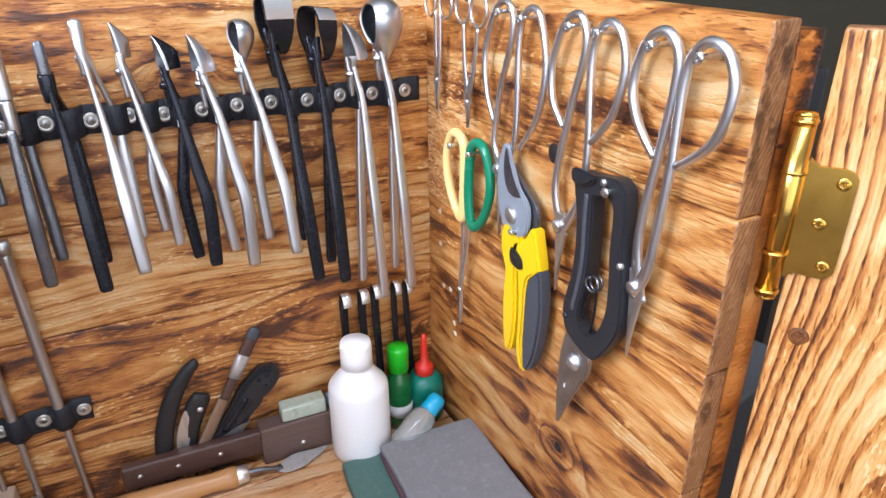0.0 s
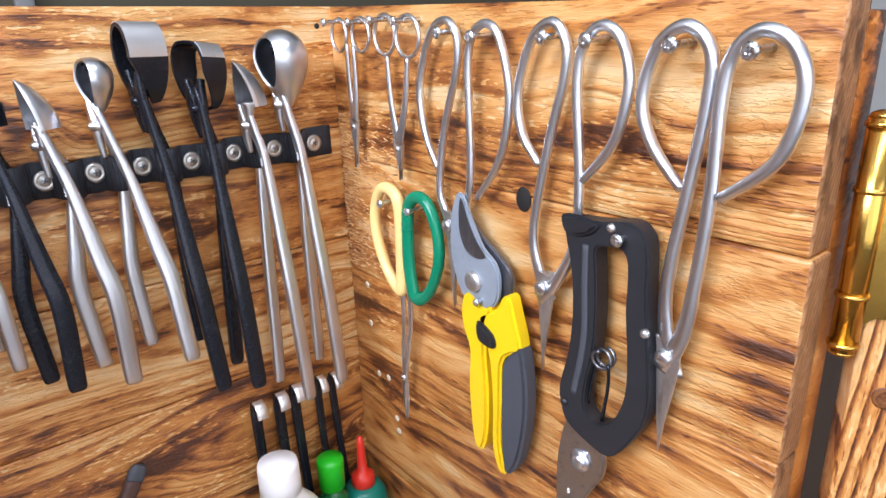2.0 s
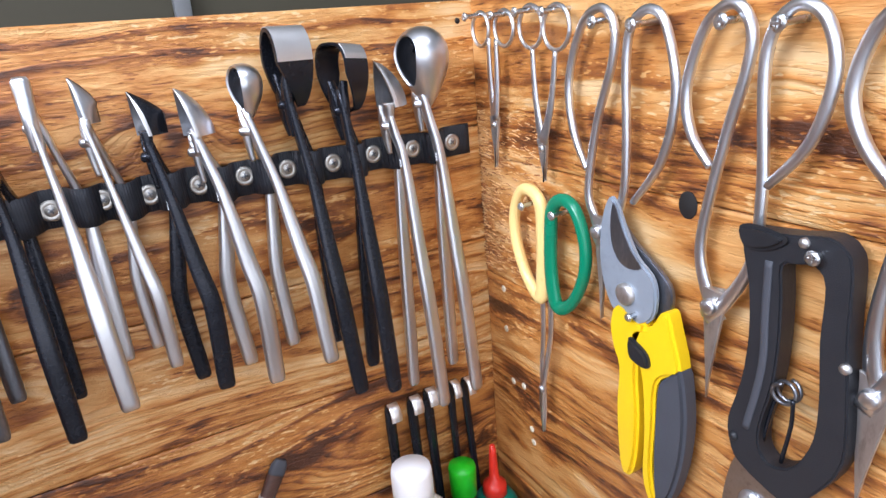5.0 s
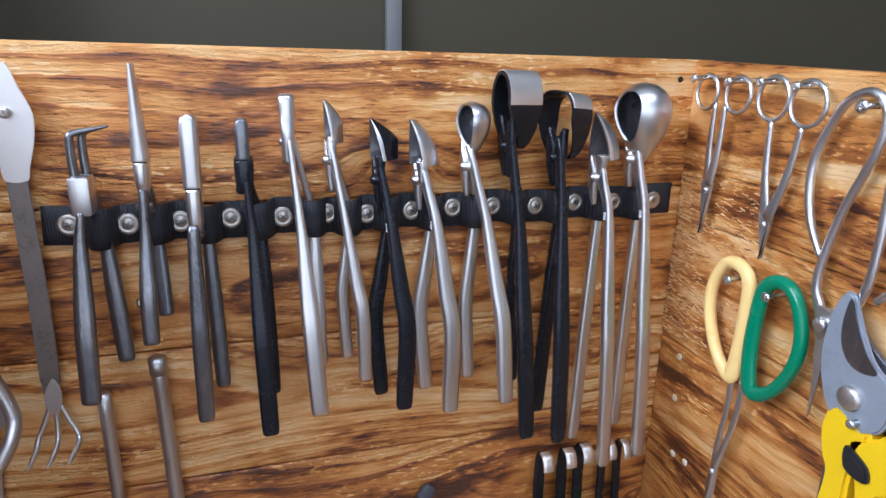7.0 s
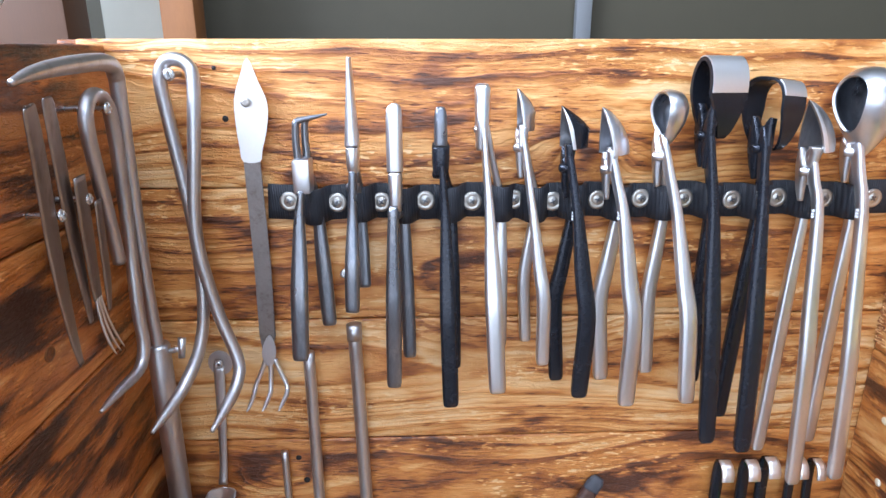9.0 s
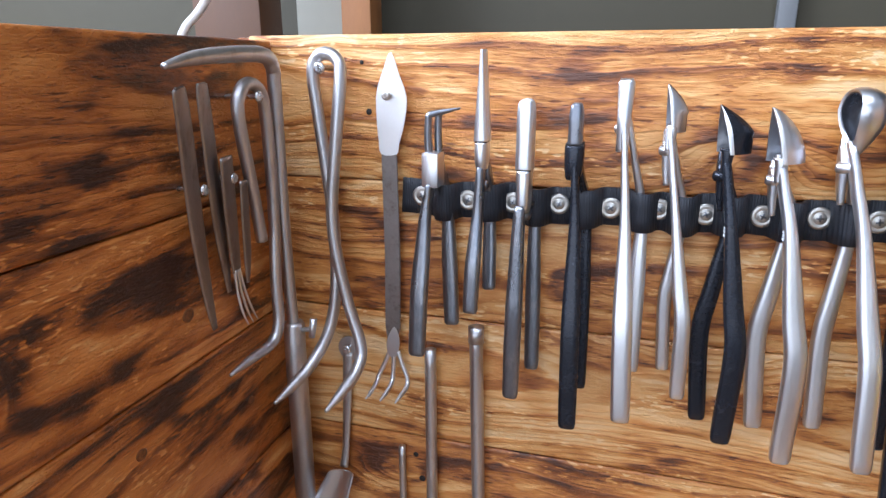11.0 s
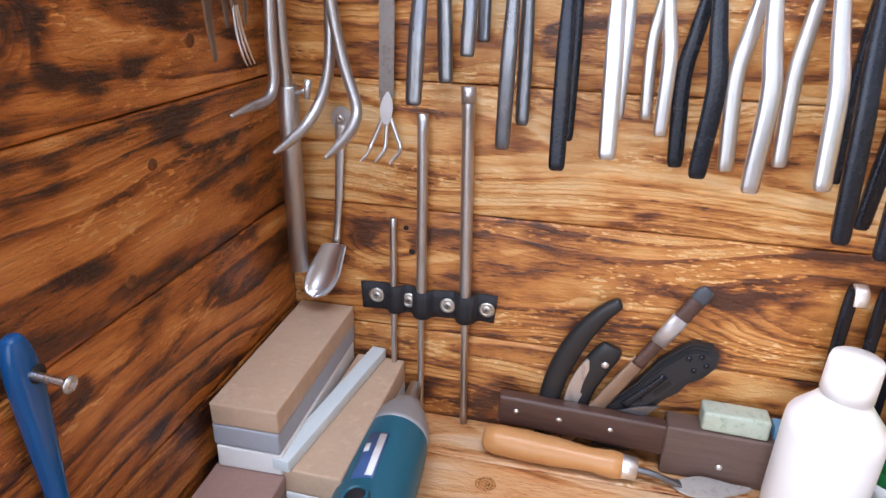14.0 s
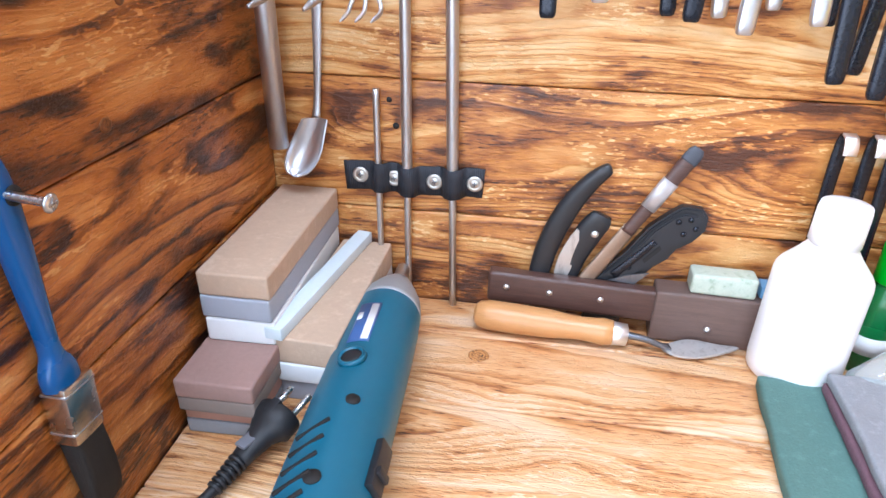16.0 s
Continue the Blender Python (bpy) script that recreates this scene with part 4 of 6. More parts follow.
# yellow bypass pruner


def on_grip(x):
    return lambda u, v, w: Vector((x - w, -0.1972 + (u + 0.1955) * 0.90, v))


t = thing("bypass_pruner", (0.508, -0.19, 0.26), "closed bypass pruner, grey blade, yellow and dark grey handles", "pruner")
part("cutting_blade", plate(spline([(-0.1655, 0.3545), (-0.1595, 0.340), (-0.1580, 0.318), (-0.1625, 0.298), (-0.172, 0.284), (-0.188, 0.282), (-0.2005, 0.290), (-0.2030, 0.305), (-0.1990, 0.316), (-0.1880, 0.324), (-0.1790, 0.338), (-0.1715, 0.3520)], 3, True), 0.0042, on_right(0.5105), 0.0012), COATED_BLADE, t, "grey coated cutting blade")
part("blade_bevel", plate(spline([(-0.1695, 0.3515), (-0.1680, 0.338), (-0.1700, 0.326), (-0.1760, 0.318), (-0.1840, 0.316), (-0.1925, 0.3190), (-0.1850, 0.327), (-0.1775, 0.3385), (-0.1722, 0.3505)], 3, True), 0.0006, on_right(0.5063), 0.0002), GREY_STEEL, t, "bare ground bevel")
part("counter_blade", plate(spline([(-0.170, 0.338), (-0.182, 0.330), (-0.196, 0.321), (-0.2075, 0.312), (-0.2100, 0.302), (-0.2060, 0.292), (-0.190, 0.288), (-0.175, 0.300)], 3, True), 0.0036, on_right(0.5150), 0.0008), GREY_STEEL, t)
rivet((0.5065, -0.1815, 0.3000), 0.0066, t, STEEL_DULL, (-1, 0, 0), 0.008)
part("handle", plate(spline([(-0.1700, 0.2930), (-0.1630, 0.2780), (-0.1660, 0.2620), (-0.1715, 0.2500), (-0.1700, 0.2250), (-0.1715, 0.2000), (-0.1740, 0.1820), (-0.1790, 0.1740), (-0.1855, 0.1790), (-0.1895, 0.1980), (-0.1902, 0.2260), (-0.1880, 0.2500), (-0.1900, 0.2700), (-0.1950, 0.2850), (-0.1860, 0.2870)], 3, True), 0.0125, on_grip(0.5175), 0.0036), YELLOW_GRIP, t, "yellow plastic handle")
part("handle", plate(spline([(-0.1830, 0.2780), (-0.1990, 0.2860), (-0.2060, 0.2960), (-0.2125, 0.2980), (-0.2165, 0.2880), (-0.2235, 0.2660), (-0.2140, 0.2600), (-0.2050, 0.2500), (-0.2040, 0.2200), (-0.2030, 0.1900), (-0.2080, 0.1680), (-0.2010, 0.1695), (-0.1950, 0.1860), (-0.1955, 0.2150), (-0.1935, 0.2450), (-0.1890, 0.2620)], 3, True), 0.0115, on_grip(0.5165), 0.0030), YELLOW_GRIP, t, "yellow plastic handle")
part("grip_inlay", plate(spline([(-0.2235, 0.2670), (-0.2280, 0.2500), (-0.2295, 0.2300), (-0.2270, 0.2050), (-0.2200, 0.1800), (-0.2100, 0.1690), (-0.2060, 0.1800), (-0.2045, 0.2050), (-0.2050, 0.2350), (-0.2065, 0.2510), (-0.2140, 0.2600)], 3, True), 0.0125, on_grip(0.5170), 0.0034), GREY_RUBBER, t, "dark grey rubber inlay")
part("grip_inlay", plate(spline([(-0.1675, 0.2600), (-0.1665, 0.2400), (-0.1665, 0.2150), (-0.1685, 0.2000), (-0.1725, 0.2000), (-0.1720, 0.2300), (-0.1725, 0.2480)], 3, True), 0.0080, on_grip(0.5185), 0.0020), GREY_RUBBER, t, "dark grey rubber inlay")
part("latch", plate(spline([(-0.1835, 0.2745), (-0.1900, 0.2735), (-0.1990, 0.2690), (-0.2015, 0.2620), (-0.1960, 0.2595), (-0.1870, 0.2610), (-0.1835, 0.2660)], 3, True), 0.0050, on_grip(0.5065), 0.0018), BLACK_PLASTIC, t, "black thumb latch")
nail(-0.1880, 0.2885, 0.5000, 0.0026)

# black long-reach shears
t = thing("pruning_shears", (0.508, -0.28, 0.28), "black plastic pruning shears with frame handle and steel blade", "shears")
outer = spline([(-0.2545, 0.3560), (-0.2640, 0.3575), (-0.2780, 0.3590), (-0.2930, 0.3615), (-0.3010, 0.3570), (-0.3040, 0.3480), (-0.3055, 0.3200), (-0.3090, 0.2900), (-0.3100, 0.2620), (-0.3000, 0.2400), (-0.2885, 0.2265), (-0.2730, 0.2290), (-0.2600, 0.2350), (-0.2555, 0.2430), (-0.2535, 0.2560), (-0.2590, 0.2800), (-0.2610, 0.3050), (-0.2590, 0.3300), (-0.2550, 0.3460)], 3, True)
inner = spline([(-0.2745, 0.3440), (-0.2810, 0.3465), (-0.2885, 0.3475), (-0.2935, 0.3400), (-0.2940, 0.3150), (-0.2965, 0.2900), (-0.2965, 0.2680), (-0.2900, 0.2500), (-0.2800, 0.2430), (-0.2725, 0.2470), (-0.2710, 0.2600), (-0.2755, 0.2850), (-0.2765, 0.3100), (-0.2755, 0.3300)], 3, True)
part("frame", plate(outer, 0.0115, on_right(0.5165), 0.0026, (inner,)), SHEAR_GRIP, t)
part("blade", plate(spline([(-0.2575, 0.2330), (-0.2530, 0.2110), (-0.2520, 0.1860), (-0.2535, 0.1620), (-0.2555, 0.1475), (-0.2620, 0.1620), (-0.2710, 0.1830), (-0.2790, 0.1990), (-0.2850, 0.2110), (-0.2850, 0.2250), (-0.2760, 0.2370), (-0.2660, 0.2400)], 3, True), 0.0040, on_right(0.5105), 0.0010), SHEAR_BLADE, t, "short hooked steel blade")
part("blade_mark", plate([(-0.2612, 0.1890), (-0.2628, 0.1896), (-0.2632, 0.1862), (-0.2615, 0.1856)], 0.0002, on_right(0.5064), 0), LABEL_WHITE, t, "pale printed mark")
part("bolt", lathe([(0.0, 0.0046), (0.0040, 0.0044), (0.0046, 0.0030), (0.0050, 0.0024), (0.0066, 0.0020), (0.0070, 0.0), (0.0, 0.0)], axes((0.5067, -0.2700, 0.2140), (0, -1, 0), (0, 0, 1)), 28), STEEL, t, "round steel pivot bolt")
part("grip_channel", sweep([(0.5048, y, z, 0.0007, 0.0019) for y, z in ((-0.2685, 0.3450), (-0.2690, 0.3200), (-0.2700, 0.2980), (-0.2680, 0.2780), (-0.2640, 0.2560))], (1, 0, 0), 5, 10, square=0.6), GREY_RUBBER, t, "grey ribbed channel along the grip")
part("catch", plate(spline([(-0.2535, 0.3580), (-0.2600, 0.3605), (-0.2700, 0.3600), (-0.2770, 0.3570), (-0.2720, 0.3520), (-0.2640, 0.3490), (-0.2560, 0.3500)], 3, True), 0.0040, on_right(0.5055), 0.0020), BLACK_PLASTIC, t, "black catch across the grip ends")
part("spring", sweep([(0.5120 - 0.0003 * k, -0.2805 - 0.0052 * math.sin(k * math.pi / 6), 0.2830 + 0.0052 * math.cos(k * math.pi / 6), 0.0010, 0.0010) for k in range(25)], (1, 0, 0), 2, 8), GREY_STEEL, t, "coiled wire spring")
part("spring_arm", sweep([(0.5110, -0.2758, 0.2810, 0.0010, 0.0010), (0.5100, -0.2735, 0.2700, 0.0010, 0.0010), (0.5100, -0.2705, 0.2500, 0.0010, 0.0010)], (1, 0, 0), 4, 8), BLACK_STEEL, t)
part("spring_arm", sweep([(0.5060, -0.2855, 0.2820, 0.0010, 0.0010), (0.5075, -0.2850, 0.2680, 0.0010, 0.0010), (0.5085, -0.2815, 0.2450, 0.0010, 0.0010)], (1, 0, 0), 4, 8), BLACK_STEEL, t)
part("stop_plate", sweep([(0.5075, -0.2660, 0.2760, 0.0008, 0.0012), (0.5075, -0.2645, 0.2550, 0.0008, 0.0020), (0.5075, -0.2720, 0.2440, 0.0008, 0.0022)], (1, 0, 0), 4, 8), STEEL_DULL, t)
for y, z in ((-0.2835, 0.3570), (-0.3060, 0.3080), (-0.2580, 0.2480)):
    rivet((0.5050, y, z), 0.0024, t, STEEL_DULL if y < -0.28 else BLACK_PLASTIC, (-1, 0, 0), 0.004)
nail(-0.2900, 0.3530, 0.4990, 0.0034)

# ---- tools in the left-hand corner ----


def bar(name, pts, r, mat, parent, label="", segs=12, steps=7, square=0.0):
    return part(name, sweep([(*p, r, r) if len(p) == 3 else (*p[:3], p[3], p[3]) for p in pts], (0.31, 0.7, 0.2), steps, segs, square=square), mat, parent, label)


t = thing("bending_lever", (0.03, -0.03, 0.30), "steel pry bar with flattened bent end and tube grip", "lever")
bar("shaft", [(0.020, -0.132, 0.4535, 0.0016), (0.020, -0.110, 0.4575, 0.0036), (0.020, -0.075, 0.4600, 0.0046), (0.020, -0.046, 0.4600, 0.0048), (0.019, -0.034, 0.4540, 0.0046), (0.018, -0.031, 0.4350, 0.0043), (0.0155, -0.027, 0.340, 0.0041), (0.0165, -0.026, 0.272, 0.0041)], 0.004, STEEL_SHADED, t)
part("tube_grip", lathe([(0.0044, 0), (0.0074, 0.001), (0.0074, 0.142), (0.0066, 0.144), (0.0044, 0.144)], axes((0.0165, -0.0255, 0.1375), (1, 0, 0), (0, 1, 0)), 24), STEEL_SHADED, t, "thick dull steel tube")
part("clamp_screw", join(rod((0.022, -0.026, 0.276), (0.034, -0.030, 0.280), 0.0018), rod((0.033, -0.031, 0.274), (0.034, -0.029, 0.287), 0.0022, 0.0026)), STEEL, t)

t = thing("bending_jack", (0.045, -0.02, 0.35), "long bent steel bar with two crossing hooked legs on a screw", "bending tool", "bent steel bars")
bar("bar", [(0.0265, -0.073, 0.2450, 0.0012), (0.0300, -0.058, 0.2490, 0.0034), (0.0360, -0.040, 0.2580, 0.0040), (0.0430, -0.024, 0.2780, 0.0040), (0.0470, -0.018, 0.3100, 0.0040), (0.0450, -0.014, 0.3600, 0.0040), (0.0370, -0.012, 0.4250, 0.0040), (0.0350, -0.012, 0.4500, 0.0040), (0.0390, -0.012, 0.4595, 0.0040), (0.0460, -0.013, 0.4615, 0.0040), (0.0530, -0.014, 0.4580, 0.0040), (0.0560, -0.016, 0.4480, 0.0040), (0.0540, -0.022, 0.4100, 0.0040), (0.0500, -0.025, 0.3550, 0.0040), (0.0580, -0.026, 0.3050, 0.0040), (0.0690, -0.030, 0.2720, 0.0040), (0.0700, -0.040, 0.2590, 0.0040), (0.0660, -0.056, 0.2500, 0.0034), (0.0620, -0.072, 0.2445, 0.0012)], 0.004, STEEL_SHADED, t)
tagged(part("hanging_screw", screw_bm((0.043, -0.020, 0.4525), (0.043, 0.006, 0.4525), 0.0038, 0.0018), ZINC), "zinc screw in the back boards holding a bent bar", "screw", NAILS)

t = thing("bending_jack", (0.012, -0.05, 0.36), "bent steel bar, one short and one long hooked leg", "bending tool", "bent steel bars")
bar("bar", [(0.0130, -0.0510, 0.3470, 0.0038), (0.0140, -0.0580, 0.3800, 0.0039), (0.0175, -0.0715, 0.4250, 0.0039), (0.0180, -0.0690, 0.4390, 0.0039), (0.0180, -0.0600, 0.4440, 0.0039), (0.0180, -0.0490, 0.4400, 0.0039), (0.0170, -0.0420, 0.4250, 0.0039), (0.0140, -0.0360, 0.3700, 0.0039), (0.0140, -0.0400, 0.3150, 0.0039), (0.0150, -0.0420, 0.2880, 0.0039), (0.0140, -0.0510, 0.2760, 0.0037), (0.0110, -0.0720, 0.2735, 0.0030), (0.0090, -0.0915, 0.2715, 0.0012)], 0.0039, STEEL_SHADED, t)
tagged(part("hanging_screw", screw_bm((0.0240, -0.0570, 0.4365), (-0.006, -0.0560, 0.4365), 0.0036, 0.0017), ZINC), "zinc screw in the dark side boards holding a bent bar", "screw", NAILS)


def tweezers(label, arms, at):
    w = thing("tweezers", at, label, "tweezers", "tweezers on the dark side boards")
    for pts in arms:
        part("arm", sweep(pts, (0, 1, 0), 6, 10, square=0.8), REFLECTION_STEEL, w)
    return w


tweezers("long flat dull steel tweezers hanging spread on a screw", [
    [(0.0215, -0.1248, 0.4435, 0.0026, 0.0009), (0.0212, -0.1243, 0.4410, 0.0050, 0.0009), (0.0190, -0.1205, 0.4200, 0.0058, 0.0009), (0.0130, -0.1120, 0.3700, 0.0058, 0.0009), (0.0095, -0.1045, 0.3280, 0.0040, 0.0009), (0.0085, -0.1000, 0.3060, 0.0022, 0.0007)],
    [(0.0150, -0.0985, 0.4450, 0.0026, 0.0009), (0.0150, -0.0983, 0.4425, 0.0048, 0.0009), (0.0140, -0.0960, 0.4200, 0.0056, 0.0009), (0.0110, -0.0900, 0.3700, 0.0054, 0.0009), (0.0090, -0.0850, 0.3400, 0.0036, 0.0009), (0.0080, -0.0825, 0.3230, 0.0020, 0.0007)]], (0.008, -0.10, 0.40))
fork = tweezers("short dark steel tweezers with a small rake end", [
    [(0.0170, -0.0862, 0.4050, 0.0056, 0.0010), (0.0150, -0.0838, 0.3800, 0.0060, 0.0010), (0.0125, -0.0800, 0.3500, 0.0050, 0.0009), (0.0110, -0.0775, 0.3350, 0.0042, 0.0009)],
    [(0.0160, -0.0700, 0.3890, 0.0036, 0.0009), (0.0150, -0.0695, 0.3700, 0.0040, 0.0009), (0.0130, -0.0680, 0.3420, 0.0036, 0.0009), (0.0110, -0.0670, 0.3240, 0.0016, 0.0006)]], (0.012, -0.072, 0.37))
for dy in (-0.0036, 0.0, 0.0036):
    part("tine", sweep([(0.0112, -0.0776 + dy * 0.6, 0.3360, 0.0010, 0.0010), (0.0120, -0.0765 + dy, 0.3220, 0.0009, 0.0009), (0.0145, -0.0755 + dy * 1.3, 0.3090, 0.0008, 0.0008), (0.0165, -0.0735 + dy * 1.4, 0.3010, 0.0004, 0.0004)], (1, 0, 0), 5, 8), STEEL, fork, "thin bent tine")
for y, z in ((-0.1070, 0.390), (-0.0800, 0.3920)):
    tagged(part("hanging_screw", screw_bm((0.018, y, z), (-0.006, y, z), 0.0032, 0.0016), ZINC), "zinc screw in the dark side boards holding tweezers", "screw", NAILS)

t = thing("root_rake", (0.085, -0.008, 0.36), "flat steel root rake with a spatula end and three bent tines", "rake")
part("spatula", plate(spline([(0.0870, 0.4620), (0.0925, 0.4480), (0.0970, 0.4350), (0.0955, 0.4200), (0.0915, 0.4060), (0.0895, 0.3990), (0.0790, 0.3990), (0.0775, 0.4080), (0.0765, 0.4220), (0.0770, 0.4380), (0.0820, 0.4520)], 3, True), 0.0014, on_back(-0.0075), 0.0004), POLISHED, t, "bright polished spatula end")
# The strip's brown is the wood's reflection, put into its colour.
part("strip", plate([(0.0790, 0.4000), (0.0895, 0.4000), (0.0905, 0.3300), (0.0895, 0.2780), (0.0860, 0.2640), (0.0800, 0.2640), (0.0785, 0.2790), (0.0795, 0.3300)], 0.0014, on_back(-0.0070), 0.0004), plain("brown_reflection_steel", (0.27, 0.245, 0.235), 0.42, 1.0, 0.3, 60, 0.2, 600, spot=(0.16, 0.12, 0.10)), t, "steel strip coloured with the reflected brown wood")
part("leaf_joint", plate(spline([(0.0860, 0.2790), (0.0892, 0.2700), (0.0880, 0.2600), (0.0845, 0.2545), (0.0805, 0.2580), (0.0795, 0.2660), (0.0820, 0.2740)], 3, True), 0.0012, on_back(-0.0086), 0.0004), STEEL, t, "bright pointed end of the strip")
for x0, x1 in ((0.0815, 0.0735), (0.0845, 0.0840), (0.0875, 0.0950)):
    bar("tine", [(x0, -0.0080, 0.2600, 0.0016), (x0 + (x1 - x0) * 0.5, -0.0090, 0.2500, 0.0016), (x1, -0.0105, 0.2410, 0.0016), (x1 + (x1 - x0) * 0.08, -0.0155, 0.2365, 0.0016), (x1 - 0.0010, -0.0260, 0.2340, 0.0013), (x1 - 0.0020, -0.0310, 0.2325, 0.0005)], 0.0015, STEEL, t)
tagged(part("hanging_screw", screw_bm((0.0845, -0.0130, 0.4360), (0.0845, 0.006, 0.4360), 0.0030, 0.0016), NICKEL), "screw through the root rake's spatula end", "screw", NAILS)

t = thing("soil_scoop", (0.045, -0.008, 0.2), "small dull steel scoop with a flat drilled handle", "scoop")
part("handle_tab", plate([(0.0485 + 0.0085 * math.cos(a), 0.2560 + 0.0095 * math.sin(a)) for a in (2 * math.pi * i / 20 for i in range(20))], 0.0014, on_back(-0.0040), 0.0004), STEEL_SHADED, t)
part("shaft", sweep([(0.0475, -0.0055, 0.2540, 0.0040, 0.0008), (0.0455, -0.0060, 0.2150, 0.0034, 0.0010), (0.0430, -0.0070, 0.1750, 0.0028, 0.0014), (0.0415, -0.0090, 0.1580, 0.0034, 0.0018)], (1, 0, 0), 6, 12, square=0.3), STEEL_SHADED, t)


def scoop_bowl():
    bm = bmesh.new()
    rows = []
    for i in range(15):
        f = i / 14
        z = 0.160 - 0.0450 * f
        cx = 0.0445 - 0.0165 * f
        half = 0.0100 * (1 - max(0, f - 0.62) ** 2 / 0.155) ** 0.5 if f < 0.999 else 0.001
        half *= (0.72 + 0.5 * f if f < 0.5 else 0.97) * 1.42
        rows.append([bm.verts.new((cx + half * math.sin(a), -0.0215 + 0.0060 * math.cos(a) * (half / 0.01) - 0.006 * f, z)) for a in np.linspace(-1.55, 1.55, 11)])
    for a, b in zip(rows, rows[1:]):
        for k in range(10):
            bm.faces.new((a[k], a[k + 1], b[k + 1], b[k]))
    bmesh.ops.recalc_face_normals(bm, faces=bm.faces)
    bmesh.ops.solidify(bm, geom=bm.faces[:], thickness=0.0011)
    return smooth(bm, 50)


part("bowl", scoop_bowl(), STEEL, t)
tagged(part("hanging_screw", screw_bm((0.0485, -0.0105, 0.2570), (0.0485, 0.006, 0.2570), 0.0033, 0.0016), ZINC), "zinc screw through the scoop's handle", "screw", NAILS)
tagged(part("spare_screw", screw_bm((0.1400, -0.0130, 0.3240), (0.1400, 0.006, 0.3240), 0.0034, 0.0017), ZINC), "bare zinc screw in the back boards", "screw", NAILS)

RODS = "steel rods in the short strap"
for label, top, low, r0, r1 in (("thin plain steel rod standing in the short strap", (0.0880, -0.0052, 0.1820), (0.0895, -0.0075, 0.0), 0.0026, 0.0022),
                                ("steel rod with a tapered lower half in the short strap", (0.1115, -0.0085, 0.2650), (0.1125, -0.0065, 0.0), 0.0041, 0.0026),
                                ("long steel rod with a capped end in the short strap", (0.1440, -0.0095, 0.2840), (0.1510, -0.0070, 0.0), 0.0046, 0.0028)):
    t = thing("steel_rod", low, label, "rod", RODS)
    a, b = Vector(top), Vector(low)
    part("shank", sweep([(*b, r1, r1), (*b.lerp(a, 0.38), r1 * 1.1, r1 * 1.1), (*b.lerp(a, 0.44), r0 * 0.96, r0 * 0.96), (*b.lerp(a, 0.60), r0, r0), (*a, r0, r0)], (1, 0, 0), 6, 16), STEEL_SHADED, t)
    if "capped" in label:
        part("cap", rod(a - (a - b).normalized() * 0.009, a + (a - b).normalized() * 0.002, r0 * 1.16, segs=18), STEEL_SHADED, t)

HOOKS = "black carving hooks in the corner"
for x, z, lean, w in ((0.4170, 0.1720, 0.000, 0.0045), (0.4370, 0.1720, 0.002, 0.0045), (0.4520, 0.1740, 0.003, 0.0045), (0.4745, 0.1730, 0.001, 0.0034), (0.4880, 0.1715, 0.006, 0.0034)):
    t = thing("carving_hook", (x + lean, -0.01, 0.0), "black steel carving hook with bright curled tip", "carving tool", HOOKS)
    part("shank", sweep([(x + lean, -0.014, 0.0005, w * 0.8, 0.0022), (x + lean * 0.6, -0.010, 0.080, w * 0.85, 0.0022), (x + lean * 0.1, -0.008, 0.150, w, 0.0016), (x, -0.010, z - 0.004, w, 0.0012), (x, -0.015, z, w, 0.0011)], (1, 0, 0), 6, 12, square=0.7), BLACK_STEEL, t)
    part("curled_tip", sweep([(x, -0.0145, z + 0.0002, w, 0.0011), (x, -0.0200, z - 0.0015, w * 1.02, 0.0010), (x, -0.0230, z - 0.0070, w * 1.05, 0.0009), (x, -0.0235, z - 0.0120, w * 1.0, 0.0006)], (1, 0, 0), 6, 12, square=0.7), POLISHED, t, "bright ground tip")

# ---- paint brush on the dark side boards ----
BLUE_PAINT = plain("blue_lacquer", (0.006, 0.085, 0.27), 0.25, vary=0.12, scale=30)
BRISTLE = plain("black_bristle", (0.012, 0.011, 0.010), 0.7, vary=0.5, scale=40, bump=0.9, bump_scale=700, stretch=(1, 6, 0.4))
t = thing("paint_brush", (0.016, -0.277, 0.13), "flat paint brush with blue handle hung on a screw", "brush")
part("handle", sweep([(0.0078, y, z, w, d) for y, z, w, d in ((-0.2704, 0.2180, 0.0020, 0.0020), (-0.2702, 0.2155, 0.0046, 0.0042), (-0.2698, 0.2060, 0.0070, 0.0054), (-0.2695, 0.1900, 0.0073, 0.0058), (-0.2693, 0.1620, 0.0056, 0.0056), (-0.2692, 0.1360, 0.0041, 0.0050), (-0.2690, 0.1250, 0.0046, 0.0050), (-0.2687, 0.1180, 0.0080, 0.0058), (-0.2685, 0.1130, 0.0094, 0.0062), (-0.2684, 0.1080, 0.0094, 0.0062))], (0, 1, 0), 6, 24, square=0.2), BLUE_PAINT, t)
part("hanging_hole", lathe([(0, 0), (0.0042, 0), (0.0042, 0.0004), (0, 0.0004)], axes((0.0137, -0.2680, 0.1995), (0, 1, 0), (0, 0, 1)), 20), HOLE_SHADE, t)
part("ferrule", block(0.0130, 0.0195, 0.0320, pose(0.0085, -0.2685, 0.0770, -4, 0, 0), 0.0022), plain("nickel_plate", (0.62, 0.55, 0.47), 0.25, 1.0, 0.15, 60, 0.3, 300), t, "nickel-plated ferrule with two ridges")
for z in (0.0830, 0.1040):
    part("ridge", block(0.0133, 0.0198, 0.0014, pose(0.0085, -0.2685 + 0.07 * (z - 0.08), z, -4, 0, 0), 0.0008), STEEL, t)
